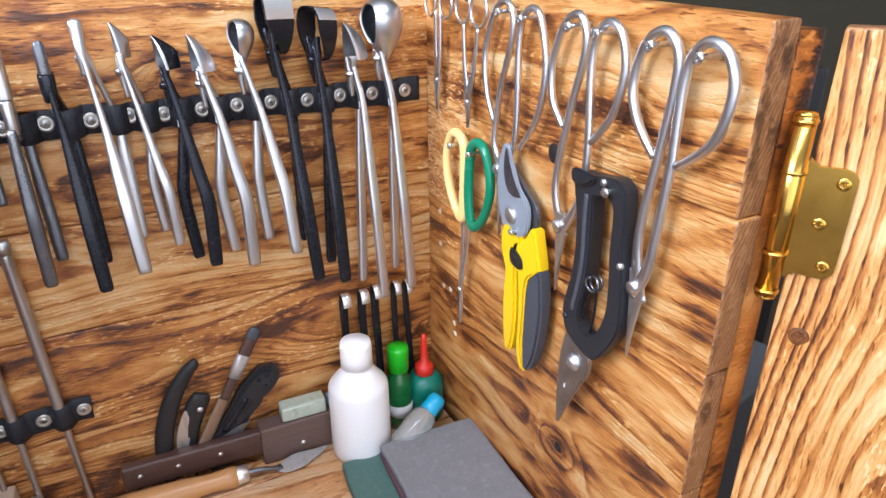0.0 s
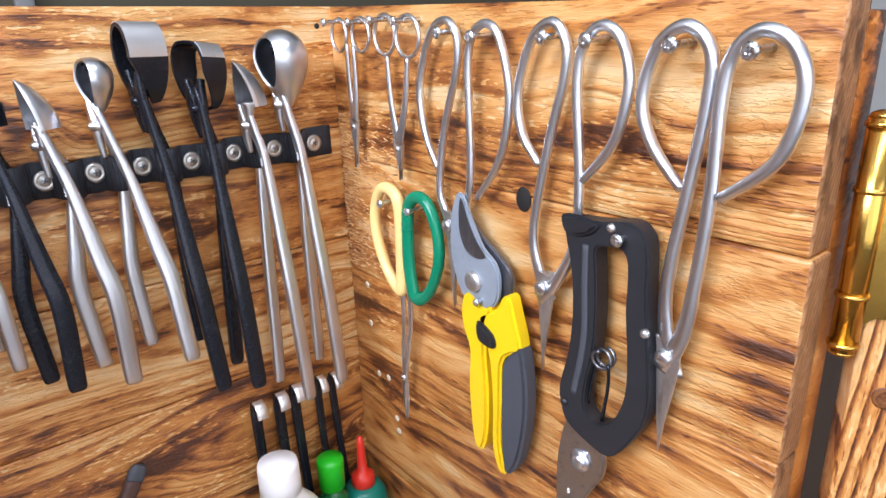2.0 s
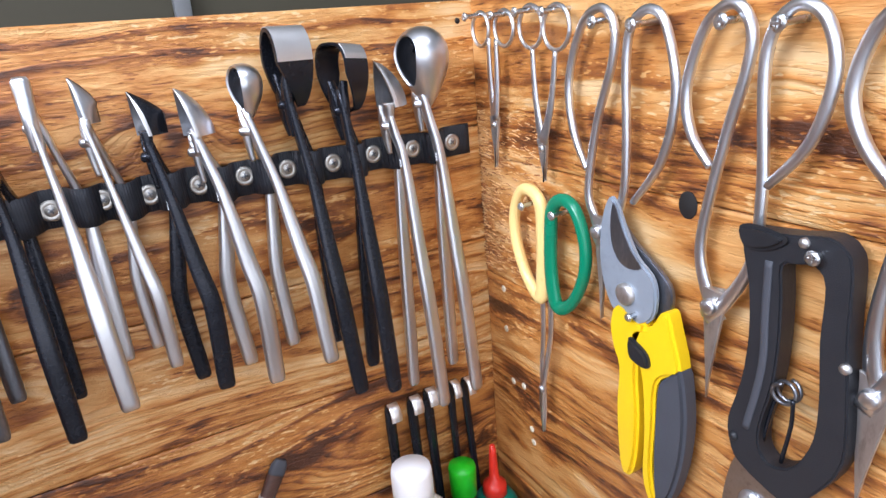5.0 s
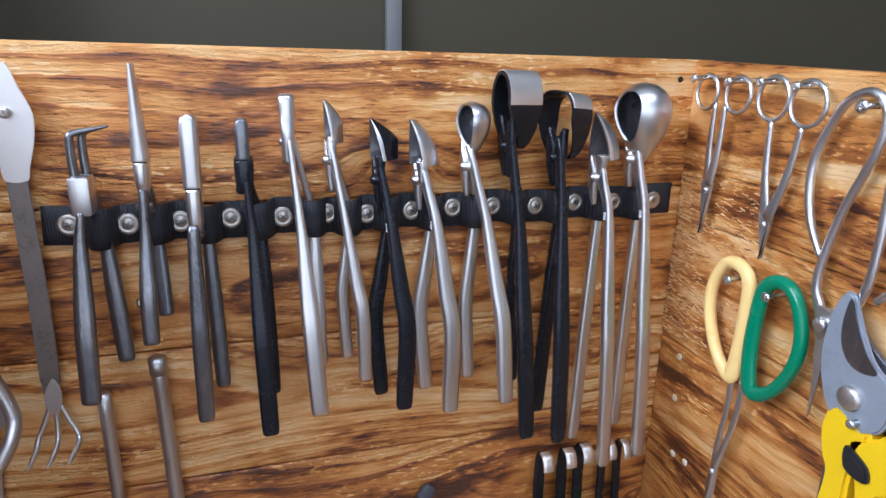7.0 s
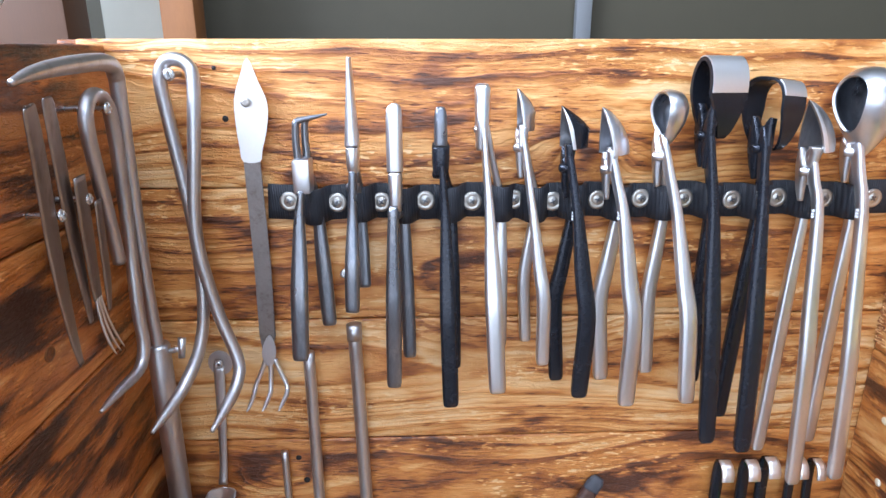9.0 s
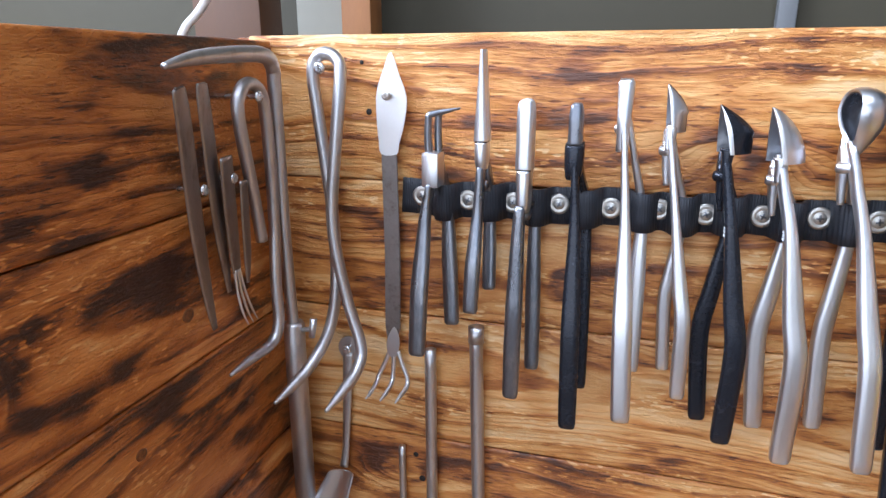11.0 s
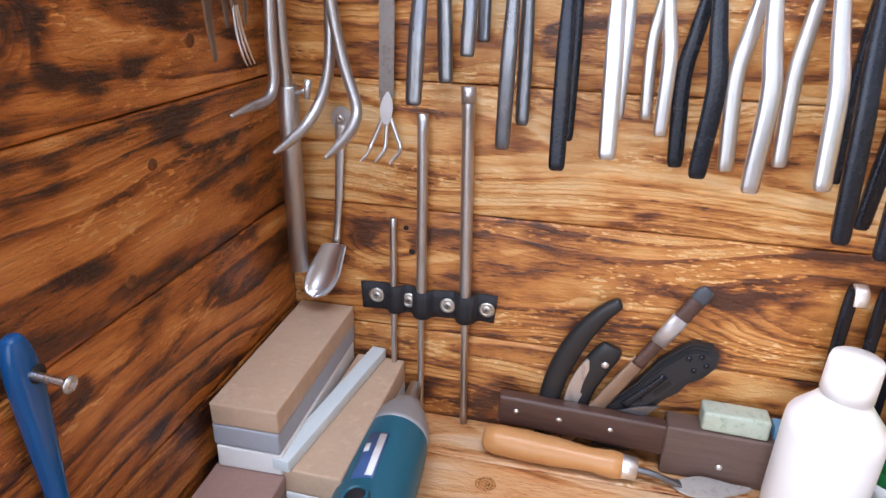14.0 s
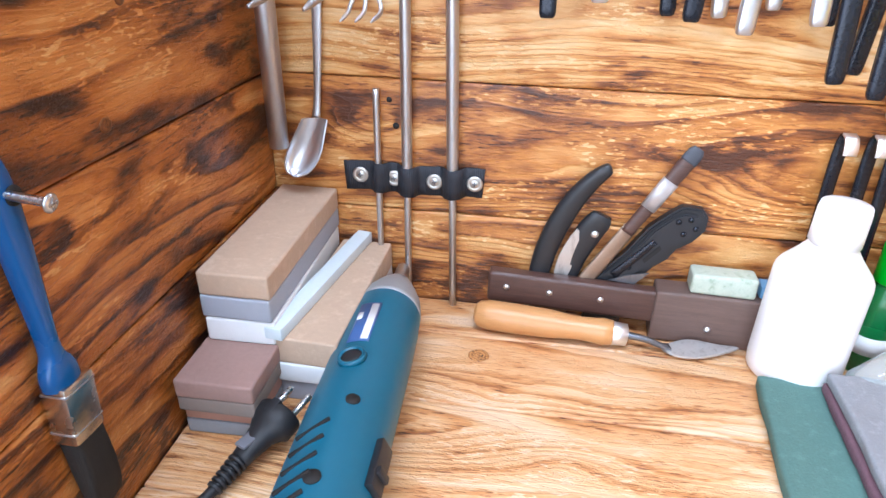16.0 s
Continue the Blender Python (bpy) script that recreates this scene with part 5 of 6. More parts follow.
part("bristles", sweep([(0.0085, -0.2680, 0.0790, 0.0092, 0.0055), (0.0090, -0.2665, 0.0530, 0.0100, 0.0052), (0.0090, -0.2655, 0.0360, 0.0104, 0.0034), (0.0090, -0.2650, 0.0270, 0.0096, 0.0010)], (0, 1, 0), 6, 28, square=0.7), BRISTLE, t)
tagged(part("hanging_screw", screw_bm((0.0320, -0.2700, 0.1985), (-0.008, -0.2710, 0.2030), 0.0040, 0.0020), ZINC), "long zinc screw in the dark side boards holding the brush", "screw", NAILS)

# ---- sharpening stones ----
TAN = plain("tan_whetstone", (0.52, 0.375, 0.265), 0.85, vary=0.2, scale=30, bump=0.4, bump_scale=900, spot=(0.64, 0.48, 0.35))
BLUE_GREY = plain("blue_grey_whetstone", (0.36, 0.38, 0.43), 0.85, vary=0.1, scale=30, bump=0.4, bump_scale=900)
CHALK = plain("pale_whetstone", (0.74, 0.75, 0.75), 0.85, vary=0.07, scale=30, bump=0.4, bump_scale=900)
PALE_BLUE = plain("pale_blue_whetstone", (0.62, 0.70, 0.73), 0.8, vary=0.08, scale=30, bump=0.4, bump_scale=900)
RED_STONE = plain("red_brown_whetstone", (0.33, 0.205, 0.175), 0.85, vary=0.28, scale=35, bump=0.4, bump_scale=900)
OLIVE_STONE = plain("brown_grey_whetstone", (0.21, 0.165, 0.14), 0.85, vary=0.16, scale=35, bump=0.4, bump_scale=900)
SALMON = plain("salmon_whetstone", (0.40, 0.21, 0.155), 0.85, vary=0.14, scale=35, bump=0.4, bump_scale=900)
SLATE = plain("slate_whetstone", (0.25, 0.255, 0.27), 0.85, vary=0.14, scale=35, bump=0.4, bump_scale=900)
STONES = "stacked sharpening stones"


def stone(label, x, y, z, sx, sy, layers, turn=0.0):
    t = thing("sharpening_stone", (x, y, z), label, "whetstone", STONES)
    for h, mat in layers:
        part("layer", block(sx, sy, h, pose(x, y, z, 0, 0, turn), 0.0019, 3, 0.0005), mat, t)
        z += h
    return z


z = stone("two-layer stone, salmon over slate grey, bottom of the stack", 0.0275, -0.0985, 0.0, 0.0490, 0.176, ((0.0115, SLATE), (0.0110, SALMON)), 1.5)
z = stone("two-layer stone, red-brown over brown-grey", 0.0290, -0.1020, z + 0.0002, 0.0500, 0.180, ((0.0110, OLIVE_STONE), (0.0130, RED_STONE)), 1.0)
z = stone("pale chalky sharpening stone in the stack", 0.0300, -0.0770, z + 0.0002, 0.0460, 0.146, ((0.0175, CHALK),), 1.0)
z = stone("combination stone, tan over blue-grey, top of the stack", 0.0295, -0.0760, z + 0.0002, 0.0470, 0.148, ((0.0165, BLUE_GREY), (0.0170, TAN)), 0.5)
z = stone("blue-grey sharpening stone at the bottom of the low stack", 0.0745, -0.0745, 0.0, 0.0420, 0.144, ((0.0170, BLUE_GREY),), -1.0)
z = stone("combination stone, tan over chalky white, on the low stack", 0.0750, -0.0755, z + 0.0002, 0.0430, 0.146, ((0.0150, CHALK), (0.0200, TAN)), -1.0)
t = thing("stick_stone", (0.066, -0.075, z), "slim pale blue stick stone laid on the low stack", "whetstone", STONES)
part("stick", block(0.0125, 0.150, 0.0090, pose(0.0640, -0.0765, z + 0.0002, 0, 0, -8.0), 0.0012), PALE_BLUE, t)

# ---- electric die grinder ----
TEAL = plain("teal_plastic", (0.010, 0.115, 0.185), 0.40, vary=0.08, scale=30, bump=0.12, bump_scale=1200)
GREY_CAST = plain("grey_cast_metal", (0.34, 0.35, 0.36), 0.5, 0.3, 0.1, 60, 0.3, 500)
RUBBER = plain("black_rubber", (0.014, 0.014, 0.016), 0.55, vary=0.2, scale=60, bump=0.3)
LABEL_BLUE = plain("blue_label", (0.05, 0.11, 0.28), 0.35, vary=0.1)
tip, tail = Vector((0.1085, -0.0090, 0.0330)), Vector((0.1220, -0.3200, 0.0290))
G_M = Matrix.Translation(tip) @ (tail - tip).to_track_quat("Z", "Y").to_matrix().to_4x4()
t = thing("die_grinder", (0.115, -0.17, 0.0), "teal electric die grinder lying on the cabinet floor", "power tool")
part("body", lathe([(0.0175, 0.066), (0.0240, 0.068), (0.0250, 0.072), (0.0262, 0.092), (0.0268, 0.120), (0.0270, 0.190), (0.0268, 0.240), (0.0260, 0.290), (0.0240, 0.312), (0.0140, 0.324), (0.0, 0.325)], G_M, 40), TEAL, t)
part("collar", lathe([(0.0085, 0.0280), (0.0115, 0.0290), (0.0175, 0.0420), (0.0228, 0.0560), (0.0250, 0.0680), (0.0253, 0.0730), (0.0220, 0.0740)], G_M, 40), GREY_CAST, t, "grey cast nose collar")
part("collet", lathe([(0.0, 0.0), (0.0046, 0.0), (0.0056, 0.0018), (0.0062, 0.0220), (0.0076, 0.0240), (0.0076, 0.0320), (0.0, 0.0325)], G_M, 8), STEEL, t, "steel collet nut")


def on_body(ang, along, r, w, h, thick, name, mat, lab="", bev=0.0004):
    """A curved patch on the grinder's barrel; ang turns from the underside over the top."""
    bm = bmesh.new()
    rows = []
    for i in range(9):
        a = radians(ang) + (i / 8 - 0.5) * w / r
        rows.append([bm.verts.new(G_M @ Vector((r2 * math.sin(a), -r2 * math.cos(a), along + dz))) for dz in (-h / 2, h / 2) for r2 in (r, r + thick)])
    for a, b in zip(rows, rows[1:]):
        for i, j in ((0, 1), (1, 3), (3, 2), (2, 0)):
            bm.faces.new((a[i], a[j], b[j], b[i]))
    bm.faces.new([rows[0][i] for i in (0, 1, 3, 2)])
    bm.faces.new([rows[-1][i] for i in (0, 2, 3, 1)])
    return part(name, smooth(bm, 30), mat, t, lab)


TOP = 180.0
on_body(TOP + 12, 0.1170, 0.0267, 0.0150, 0.0440, 0.0006, "rating_label", LABEL_BLUE, "blue rating label with white bars")
on_body(TOP + 4, 0.1170, 0.0272, 0.0050, 0.0400, 0.0003, "label_bar", LABEL_WHITE)
on_body(TOP + 22, 0.1100, 0.0272, 0.0040, 0.0080, 0.0003, "label_bar", LABEL_WHITE)


def on_barrel(ang, along, r):
    a = radians(ang)
    n = Vector((math.sin(a), -math.cos(a), 0))
    at = G_M @ (n * r + Vector((0, 0, along)))
    out = (G_M.to_3x3() @ n).normalized()
    lengthwise = (G_M.to_3x3() @ Vector((0, 0, 1))).normalized()
    return axes(at, lengthwise.cross(out), lengthwise)


m = on_barrel(TOP + 10, 0.1560, 0.0266)
part("brush_cap", lathe([(0.0, 0.0022), (0.0058, 0.0024), (0.0066, 0.0016), (0.0066, 0.0)], m, 24), BLACK_PLASTIC, t, "black carbon brush cap")
part("cap_rim", lathe([(0.0070, 0.0), (0.0070, 0.0030), (0.0086, 0.0028), (0.0094, 0.0), (0.0070, 0.0)], m, 28), TEAL, t)
for ang, along, r in ((TOP - 10, 0.1920, 0.0042), (TOP + 4, 0.2480, 0.0046)):
    m = on_barrel(ang, along, 0.0265)
    part("screw_hole", lathe([(0.0, 0.0009), (r, 0.0009), (r, 0.0), (0, 0)], m, 20), HOLE_SHADE, t)
for k in range(5):
    m = on_barrel(TOP + 27, 0.2140 + 0.0120 * k, 0.0256) @ pose(0, 0, 0, 0, 0, 118)
    part("vent_slot", block(0.0026, 0.0210, 0.0016, m, 0.0007), HOLE_SHADE, t)
m = on_barrel(TOP - 66, 0.2250, 0.0258)
part("slide_switch", block(0.0120, 0.0320, 0.0050, m, 0.0014), BLACK_PLASTIC, t, "black slide switch")
part("switch_rib", block(0.0100, 0.0050, 0.0075, m @ pose(0, 0.006, 0), 0.0012), BLACK_PLASTIC, t)
t = thing("power_plug", (0.066, -0.190, 0.012), "black rubber power plug with two steel pins and its cord", "plug")
d = Vector((0.34, 0.90, 0.20)).normalized()
P_M = Matrix.Translation((0.0560, -0.2130, 0.0135)) @ d.to_track_quat("Z", "Y").to_matrix().to_4x4()
part("plug_body", lathe([(0.0, -0.004), (0.0062, -0.004), (0.0072, 0.004), (0.0092, 0.016), (0.0125, 0.0215), (0.0150, 0.0235), (0.0152, 0.0330), (0.0142, 0.0345), (0.0, 0.0345)], P_M, 28, sx=1.0, sy=0.85), RUBBER, t)
part("face_notch", block(0.006, 0.026, 0.010, P_M @ pose(0, 0, 0.026), 0.001), BLACK_PLASTIC, t)
part("grip_pad", block(0.0080, 0.0024, 0.0200, P_M @ pose(0.001, 0.0075, 0.001, 12, 0, 0), 0.001), plain("grey_grip_pad", (0.16, 0.165, 0.19), 0.4), t, "grey worn grip")
for s in (-1, 1):
    part("pin", lathe([(0.0, 0.034), (0.0021, 0.034), (0.0021, 0.0520), (0.0014, 0.0535), (0.0, 0.0535)], P_M @ pose(0.0075 * s, 0, 0), 14), ZINC, t, "bright steel pin")
for k in range(6):
    part("strain_ring", lathe([(0.0040, 0), (0.0064 - 0.0003 * k, 0.0004), (0.0064 - 0.0003 * k, 0.0022), (0.0040, 0.0026)], P_M @ pose(0, 0, -0.0060 - 0.0036 * k), 18), RUBBER, t)
c0, c1 = P_M @ Vector((0, 0, -0.003)), P_M @ Vector((0, 0, -0.028))
part("cord", sweep([(*c0, 0.0036, 0.0036), (*c1, 0.0034, 0.0034), (0.034, -0.262, 0.0042, 0.0034, 0.0034), (0.020, -0.292, 0.0036, 0.0034, 0.0034), (0.032, -0.325, 0.0036, 0.0034, 0.0034), (0.080, -0.335, 0.0036, 0.0034, 0.0034), (0.112, -0.318, 0.0150, 0.0034, 0.0034), (0.1205, -0.300, 0.0285, 0.0034, 0.0034)], (0, 0, 1), 8, 12), RUBBER, t)

# ---- blades and small tools along the back ----
ROSEWOOD = plain("dark_rosewood", (0.080, 0.040, 0.031), 0.36, vary=0.85, scale=55, bump=0.3, bump_scale=300, stretch=(0.5, 8, 8))
SHEATH = plain("brown_wooden_sheath", (0.125, 0.078, 0.063), 0.55, vary=0.6, scale=45, bump=0.4, bump_scale=300, stretch=(0.5, 8, 8))
BEECH = plain("varnished_beech", (0.56, 0.28, 0.105), 0.32, vary=0.16, scale=26, bump=0.1, bump_scale=200, stretch=(0.6, 8, 8), spot=(0.46, 0.21, 0.07))
t = thing("sheathed_knife", (0.30, -0.015, 0.0), "sheathed blade with dark rosewood handle along the back boards", "knife")
part("handle", block(0.136, 0.0120, 0.0275, pose(0.2490, -0.0178, 0.0155, 0, 1.0, -2.0), 0.0030, 3), ROSEWOOD, t)
part("sheath", block(0.112, 0.0220, 0.0445, pose(0.3680, -0.0200, 0.0005, 0, 0, -2.0), 0.0024, 3), SHEATH, t, "brown wooden sheath")
for x, y, z in ((0.1965, -0.0222, 0.0320), (0.2310, -0.0234, 0.0310), (0.2710, -0.0248, 0.0300), (0.3540, -0.0306, 0.0160)):
    part("rivet", lathe([(0, 0.0010), (0.0020, 0.0009), (0.0026, 0.0), (0, 0)], axes((x, y, z), (1, 0, 0), (0, 0, 1)), 16), POLISHED, t)

t = thing("leaf_trowel", (0.26, -0.04, 0.0), "leaf-shaped steel trowel with turned beech handle", "trowel")
a, b = Vector((0.1725, -0.0365, 0.0135)), Vector((0.2920, -0.0440, 0.0125))
T_M = Matrix.Translation(a) @ (b - a).to_track_quat("Z", "Y").to_matrix().to_4x4()
part("handle", lathe([(0.0, 0.0), (0.0065, 0.0005), (0.0104, 0.0040), (0.0120, 0.0120), (0.0122, 0.0360), (0.0118, 0.0375), (0.0122, 0.0390), (0.0118, 0.0405), (0.0122, 0.0420), (0.0118, 0.0435), (0.0116, 0.0580), (0.0098, 0.0760), (0.0092, 0.0850), (0.0100, 0.0960), (0.0108, 0.1020), (0.0098, 0.1090), (0.0086, 0.1095), (0.0, 0.1095)], T_M, 32), BEECH, t)
part("ferrule", lathe([(0.0086, 0.1085), (0.0092, 0.1095), (0.0086, 0.1200), (0.0050, 0.1210), (0.0, 0.1210)], T_M, 26), POLISHED, t, "bright ferrule")
part("shank", sweep([(0.2900, -0.0438, 0.0125, 0.0030, 0.0030), (0.3060, -0.0440, 0.0105, 0.0026, 0.0026), (0.3180, -0.0440, 0.0065, 0.0028, 0.0022), (0.3260, -0.0420, 0.0040, 0.0044, 0.0014)], (0, 1, 0), 6, 14), GREY_STEEL, t)
part("leaf", plate(spline([(0.3200, -0.0440), (0.3280, -0.0510), (0.3420, -0.0520), (0.3580, -0.0480), (0.3780, -0.0380), (0.3620, -0.0365), (0.3440, -0.0345), (0.3280, -0.0370)], 4, True), 0.0018, lambda u, v, w: Vector((u, v, 0.0016 + w + 0.30 * max(0.0, v + 0.052) * min(1.0, (u - 0.318) / 0.02) + 0.05 * (u - 0.32) * (0.378 - u))), 0.0006), STEEL_DULL, t, "polished leaf-shaped blade")

t = thing("hand_secateurs", (0.24, -0.02, 0.05), "black-handled secateurs standing behind the sheathed knife", "secateurs")
part("long_handle", sweep([(0.2190, -0.0085, 0.0020, 0.0070, 0.0036), (0.2220, -0.0085, 0.0450, 0.0085, 0.0042), (0.2290, -0.0085, 0.0750, 0.0090, 0.0046), (0.2400, -0.0085, 0.1020, 0.0085, 0.0046), (0.2530, -0.0085, 0.1220, 0.0070, 0.0044), (0.2640, -0.0085, 0.1330, 0.0050, 0.0040), (0.2665, -0.0085, 0.1350, 0.0020, 0.0020)], (1, 0, -0.4), 7, 16, square=0.3), BLACK_PLASTIC, t)
part("short_handle", sweep([(0.2400, -0.0080, 0.0020, 0.0060, 0.0034), (0.2460, -0.0080, 0.0480, 0.0085, 0.0040), (0.2550, -0.0080, 0.0760, 0.0105, 0.0042), (0.2625, -0.0080, 0.0900, 0.0100, 0.0040), (0.2650, -0.0080, 0.0960, 0.0075, 0.0030)], (1, 0, -0.3), 7, 16, square=0.5), BLACK_PLASTIC, t)
part("blade", plate(spline([(0.2340, 0.0380), (0.2360, 0.0600), (0.2470, 0.0840), (0.2500, 0.0700), (0.2440, 0.0400)], 3, True), 0.0020, on_back(-0.0100), 0.0004), STEEL_DULL, t)
part("pin", lathe([(0, 0.0008), (0.0026, 0.0007), (0.0030, 0.0), (0, 0)], axes((0.2610, -0.0124, 0.0810), (1, 0, 0), (0, 0, 1)), 18), POLISHED, t)

t = thing("grafting_knife", (0.29, -0.012, 0.04), "slim knife with brown handle and silver label", "knife")
u = (Vector((0.3240, -0.0050, 0.1490)) - Vector((0.2640, -0.0130, 0.0500))).normalized()
p0 = Vector((0.2640, -0.0130, 0.0500))
part("blade", sweep([(*(p0 - u * 0.052), 0.0050, 0.0008), (*p0, 0.0062, 0.0009), (*(p0 + u * 0.045), 0.0058, 0.0009)], (1, 0, -0.6), 4, 10, square=0.8), plain("brown_blade", (0.30, 0.21, 0.15), 0.4, 0.7, 0.3, 60), t, "tarnished blade")
part("handle", sweep([(*(p0 + u * 0.040), 0.0050, 0.0028), (*(p0 + u * 0.070), 0.0055, 0.0032), (*(p0 + u * 0.108), 0.0062, 0.0034), (*(p0 + u * 0.117), 0.0045, 0.0028)], (1, 0, -0.6), 6, 14, square=0.5), ROSEWOOD, t)
part("label_wrap", sweep([(*(p0 + u * 0.064), 0.0060, 0.0037), (*(p0 + u * 0.090), 0.0065, 0.0040)], (1, 0, -0.6), 2, 14, square=0.5), plain("silver_label", (0.46, 0.43, 0.42), 0.35, 0.4, 0.25, 200), t, "silver printed label")
part("pommel", sweep([(*(p0 + u * 0.108), 0.0064, 0.0036), (*(p0 + u * 0.116), 0.0060, 0.0034), (*(p0 + u * 0.120), 0.0040, 0.0024)], (1, 0, -0.6), 4, 14, square=0.5), GREY_RUBBER, t)

t = thing("folding_knife", (0.30, -0.02, 0.05), "black folding knife with riveted grip leaning upright", "knife")
def leaning(u, v, w):
    return Vector((u, -0.0020 - w - 0.002 * max(0, 1 - v / 0.1), v))


part("grip", plate([(0.2600, 0.0020), (0.2665, 0.0440), (0.2860, 0.0665), (0.3010, 0.0900), (0.3150, 0.1030), (0.3225, 0.1085), (0.3370, 0.1075), (0.3420, 0.1010), (0.3415, 0.0900), (0.3340, 0.0800), (0.3235, 0.0730), (0.3185, 0.0640), (0.3090, 0.0560), (0.3020, 0.0470), (0.2940, 0.0410), (0.2900, 0.0020)], 0.0090, leaning, 0.0016), BLACK_PLASTIC, t)
part("liner", plate([(0.2720, 0.0470), (0.2890, 0.0660), (0.3040, 0.0890), (0.3170, 0.1010), (0.3240, 0.1045), (0.3340, 0.1035), (0.3375, 0.0985), (0.3370, 0.0910), (0.3300, 0.0835), (0.3190, 0.0765), (0.3060, 0.0600), (0.2920, 0.0470)], 0.0030, lambda u, v, w: leaning(u, v, w + 0.0088), 0.0012), SHEAR_GRIP, t)
part("clip", sweep([(0.2790, -0.0150, 0.0480, 0.0034, 0.0010), (0.2930, -0.0150, 0.0640, 0.0030, 0.0010), (0.3060, -0.0148, 0.0800, 0.0026, 0.0010)], (1, 0, -1), 4, 10, square=0.8), BLACK_STEEL, t, "flat black pocket clip")
part("slot", plate([(0.2990, 0.0640), (0.3100, 0.0770), (0.3120, 0.0740), (0.3010, 0.0610)], 0.0010, lambda u, v, w: leaning(u, v, w + 0.0114), 0.0002), HOLE_SHADE, t)
part("blade", plate([(0.2760, 0.0440), (0.2960, 0.0420), (0.3060, 0.0535), (0.2900, 0.0500)], 0.0016, lambda u, v, w: leaning(u, v, w + 0.0120), 0.0003), GREY_STEEL, t)
for x, z in ((0.3205, 0.0975), (0.3290, 0.1000), (0.3255, 0.0880), (0.3335, 0.0930), (0.2900, 0.0560)):
    part("rivet", lathe([(0, 0.0012), (0.0018, 0.0011), (0.0024, 0), (0, 0)], axes(leaning(x, z, 0.0117), (1, 0, 0), (0, 0, 1)), 14), BLACK_STEEL, t)

JADE = plain("green_white_marble", (0.44, 0.49, 0.40), 0.4, vary=0.25, scale=70, bump=0.2, spot=(0.20, 0.28, 0.18))
tagged(part("green_stone", block(0.0470, 0.0190, 0.0165, pose(0.3600, -0.0190, 0.0452, 0, 0, -3), 0.0028, 3, 0.0008), JADE), "mottled pale green polishing stone on the sheath", "stone")
tagged(part("blue_block", block(0.0240, 0.0150, 0.0100, pose(0.3990, -0.0190, 0.0452, 0, 0, -3), 0.0016), plain("blue_plastic", (0.14, 0.31, 0.50), 0.4, vary=0.15)), "small light blue block beside the green stone", "block")

# ---- bottles ----
WHITE_PLASTIC = plain("white_polythene", (0.90, 0.90, 0.90), 0.34, vary=0.02, scale=20)
t = thing("white_bottle", (0.4130, -0.0500, 0), "plain white plastic bottle with white screw cap", "bottle")
part("bottle_body", lathe([(0.0, 0.0), (0.0285, 0.0), (0.0312, 0.0025), (0.0318, 0.010), (0.0314, 0.084), (0.0308, 0.0880), (0.0290, 0.0915), (0.0200, 0.1030), (0.0165, 0.1085), (0.0135, 0.1120), (0.0130, 0.1180), (0.0, 0.1180)], pose(0.4130, -0.0500, 0) @ Matrix.Diagonal((1, 1, 0.962, 1)), 48), WHITE_PLASTIC, t)
part("screw_cap", lathe([(0.0150, 0.1130), (0.0164, 0.1132), (0.0163, 0.1240), (0.0161, 0.1370), (0.0152, 0.1415), (0.0, 0.1425)], pose(0.4130, -0.0500, 0) @ Matrix.Diagonal((1, 1, 0.962, 1)), 48), WHITE_PLASTIC, t)
t = thing("green_bottle", (0.4660, -0.0340, 0), "slim clear green bottle with bright green cap", "bottle")
GREEN_GLASS = plain("green_clear_plastic", (0.02, 0.26, 0.07), 0.12, vary=0.1, Transmission_Weight=0.55)
part("bottle_body", lathe([(0, 0), (0.0125, 0.0), (0.0142, 0.002), (0.0142, 0.056), (0.0128, 0.064), (0.0090, 0.071), (0.0085, 0.076), (0, 0.076)], pose(0.4660, -0.0340, 0), 32), GREEN_GLASS, t)
part("paper_label", lathe([(0.0144, 0.018), (0.0145, 0.018), (0.0145, 0.033), (0.0144, 0.033)], pose(0.4660, -0.0340, 0), 32), LABEL_WHITE, t, "pale paper label")
part("cap", lathe([(0.0098, 0.0740), (0.0112, 0.0750), (0.0118, 0.1010), (0.0112, 0.1040), (0.0, 0.1046)], pose(0.4660, -0.0340, 0), 32), plain("bright_green_plastic", (0.012, 0.44, 0.012), 0.35, vary=0.05), t, "bright green ribbed cap")
t = thing("glue_bottle", (0.4990, -0.0310, 0), "teal plastic glue bottle with red pointed nozzle cap", "bottle")
part("bottle_body", lathe([(0, 0), (0.0190, 0.0), (0.0212, 0.002), (0.0214, 0.040), (0.0205, 0.048), (0.0165, 0.0555), (0.0105, 0.0585), (0.0, 0.0585)], pose(0.4990, -0.0310, 0), 36), plain("teal_green_plastic", (0.003, 0.17, 0.12), 0.32, vary=0.06), t)
part("nozzle", lathe([(0.0100, 0.0575), (0.0110, 0.0580), (0.0106, 0.0680), (0.0088, 0.0700), (0.0048, 0.0740), (0.0040, 0.0860), (0.0032, 0.1020), (0.0022, 0.1080), (0.0, 0.1085)], pose(0.4990, -0.0310, 0), 28), plain("red_plastic", (0.66, 0.030, 0.016), 0.32, vary=0.05), t, "red pointed nozzle cap")
t = thing("clear_bottle", (0.47, -0.075, 0), "clear plastic bottle with light blue cap lying aslant", "bottle")
a, b = Vector((0.4500, -0.0840, 0.0190)), Vector((0.4960, -0.0700, 0.0480))
C_M = Matrix.Translation(a) @ (b - a).to_track_quat("Z", "Y").to_matrix().to_4x4()
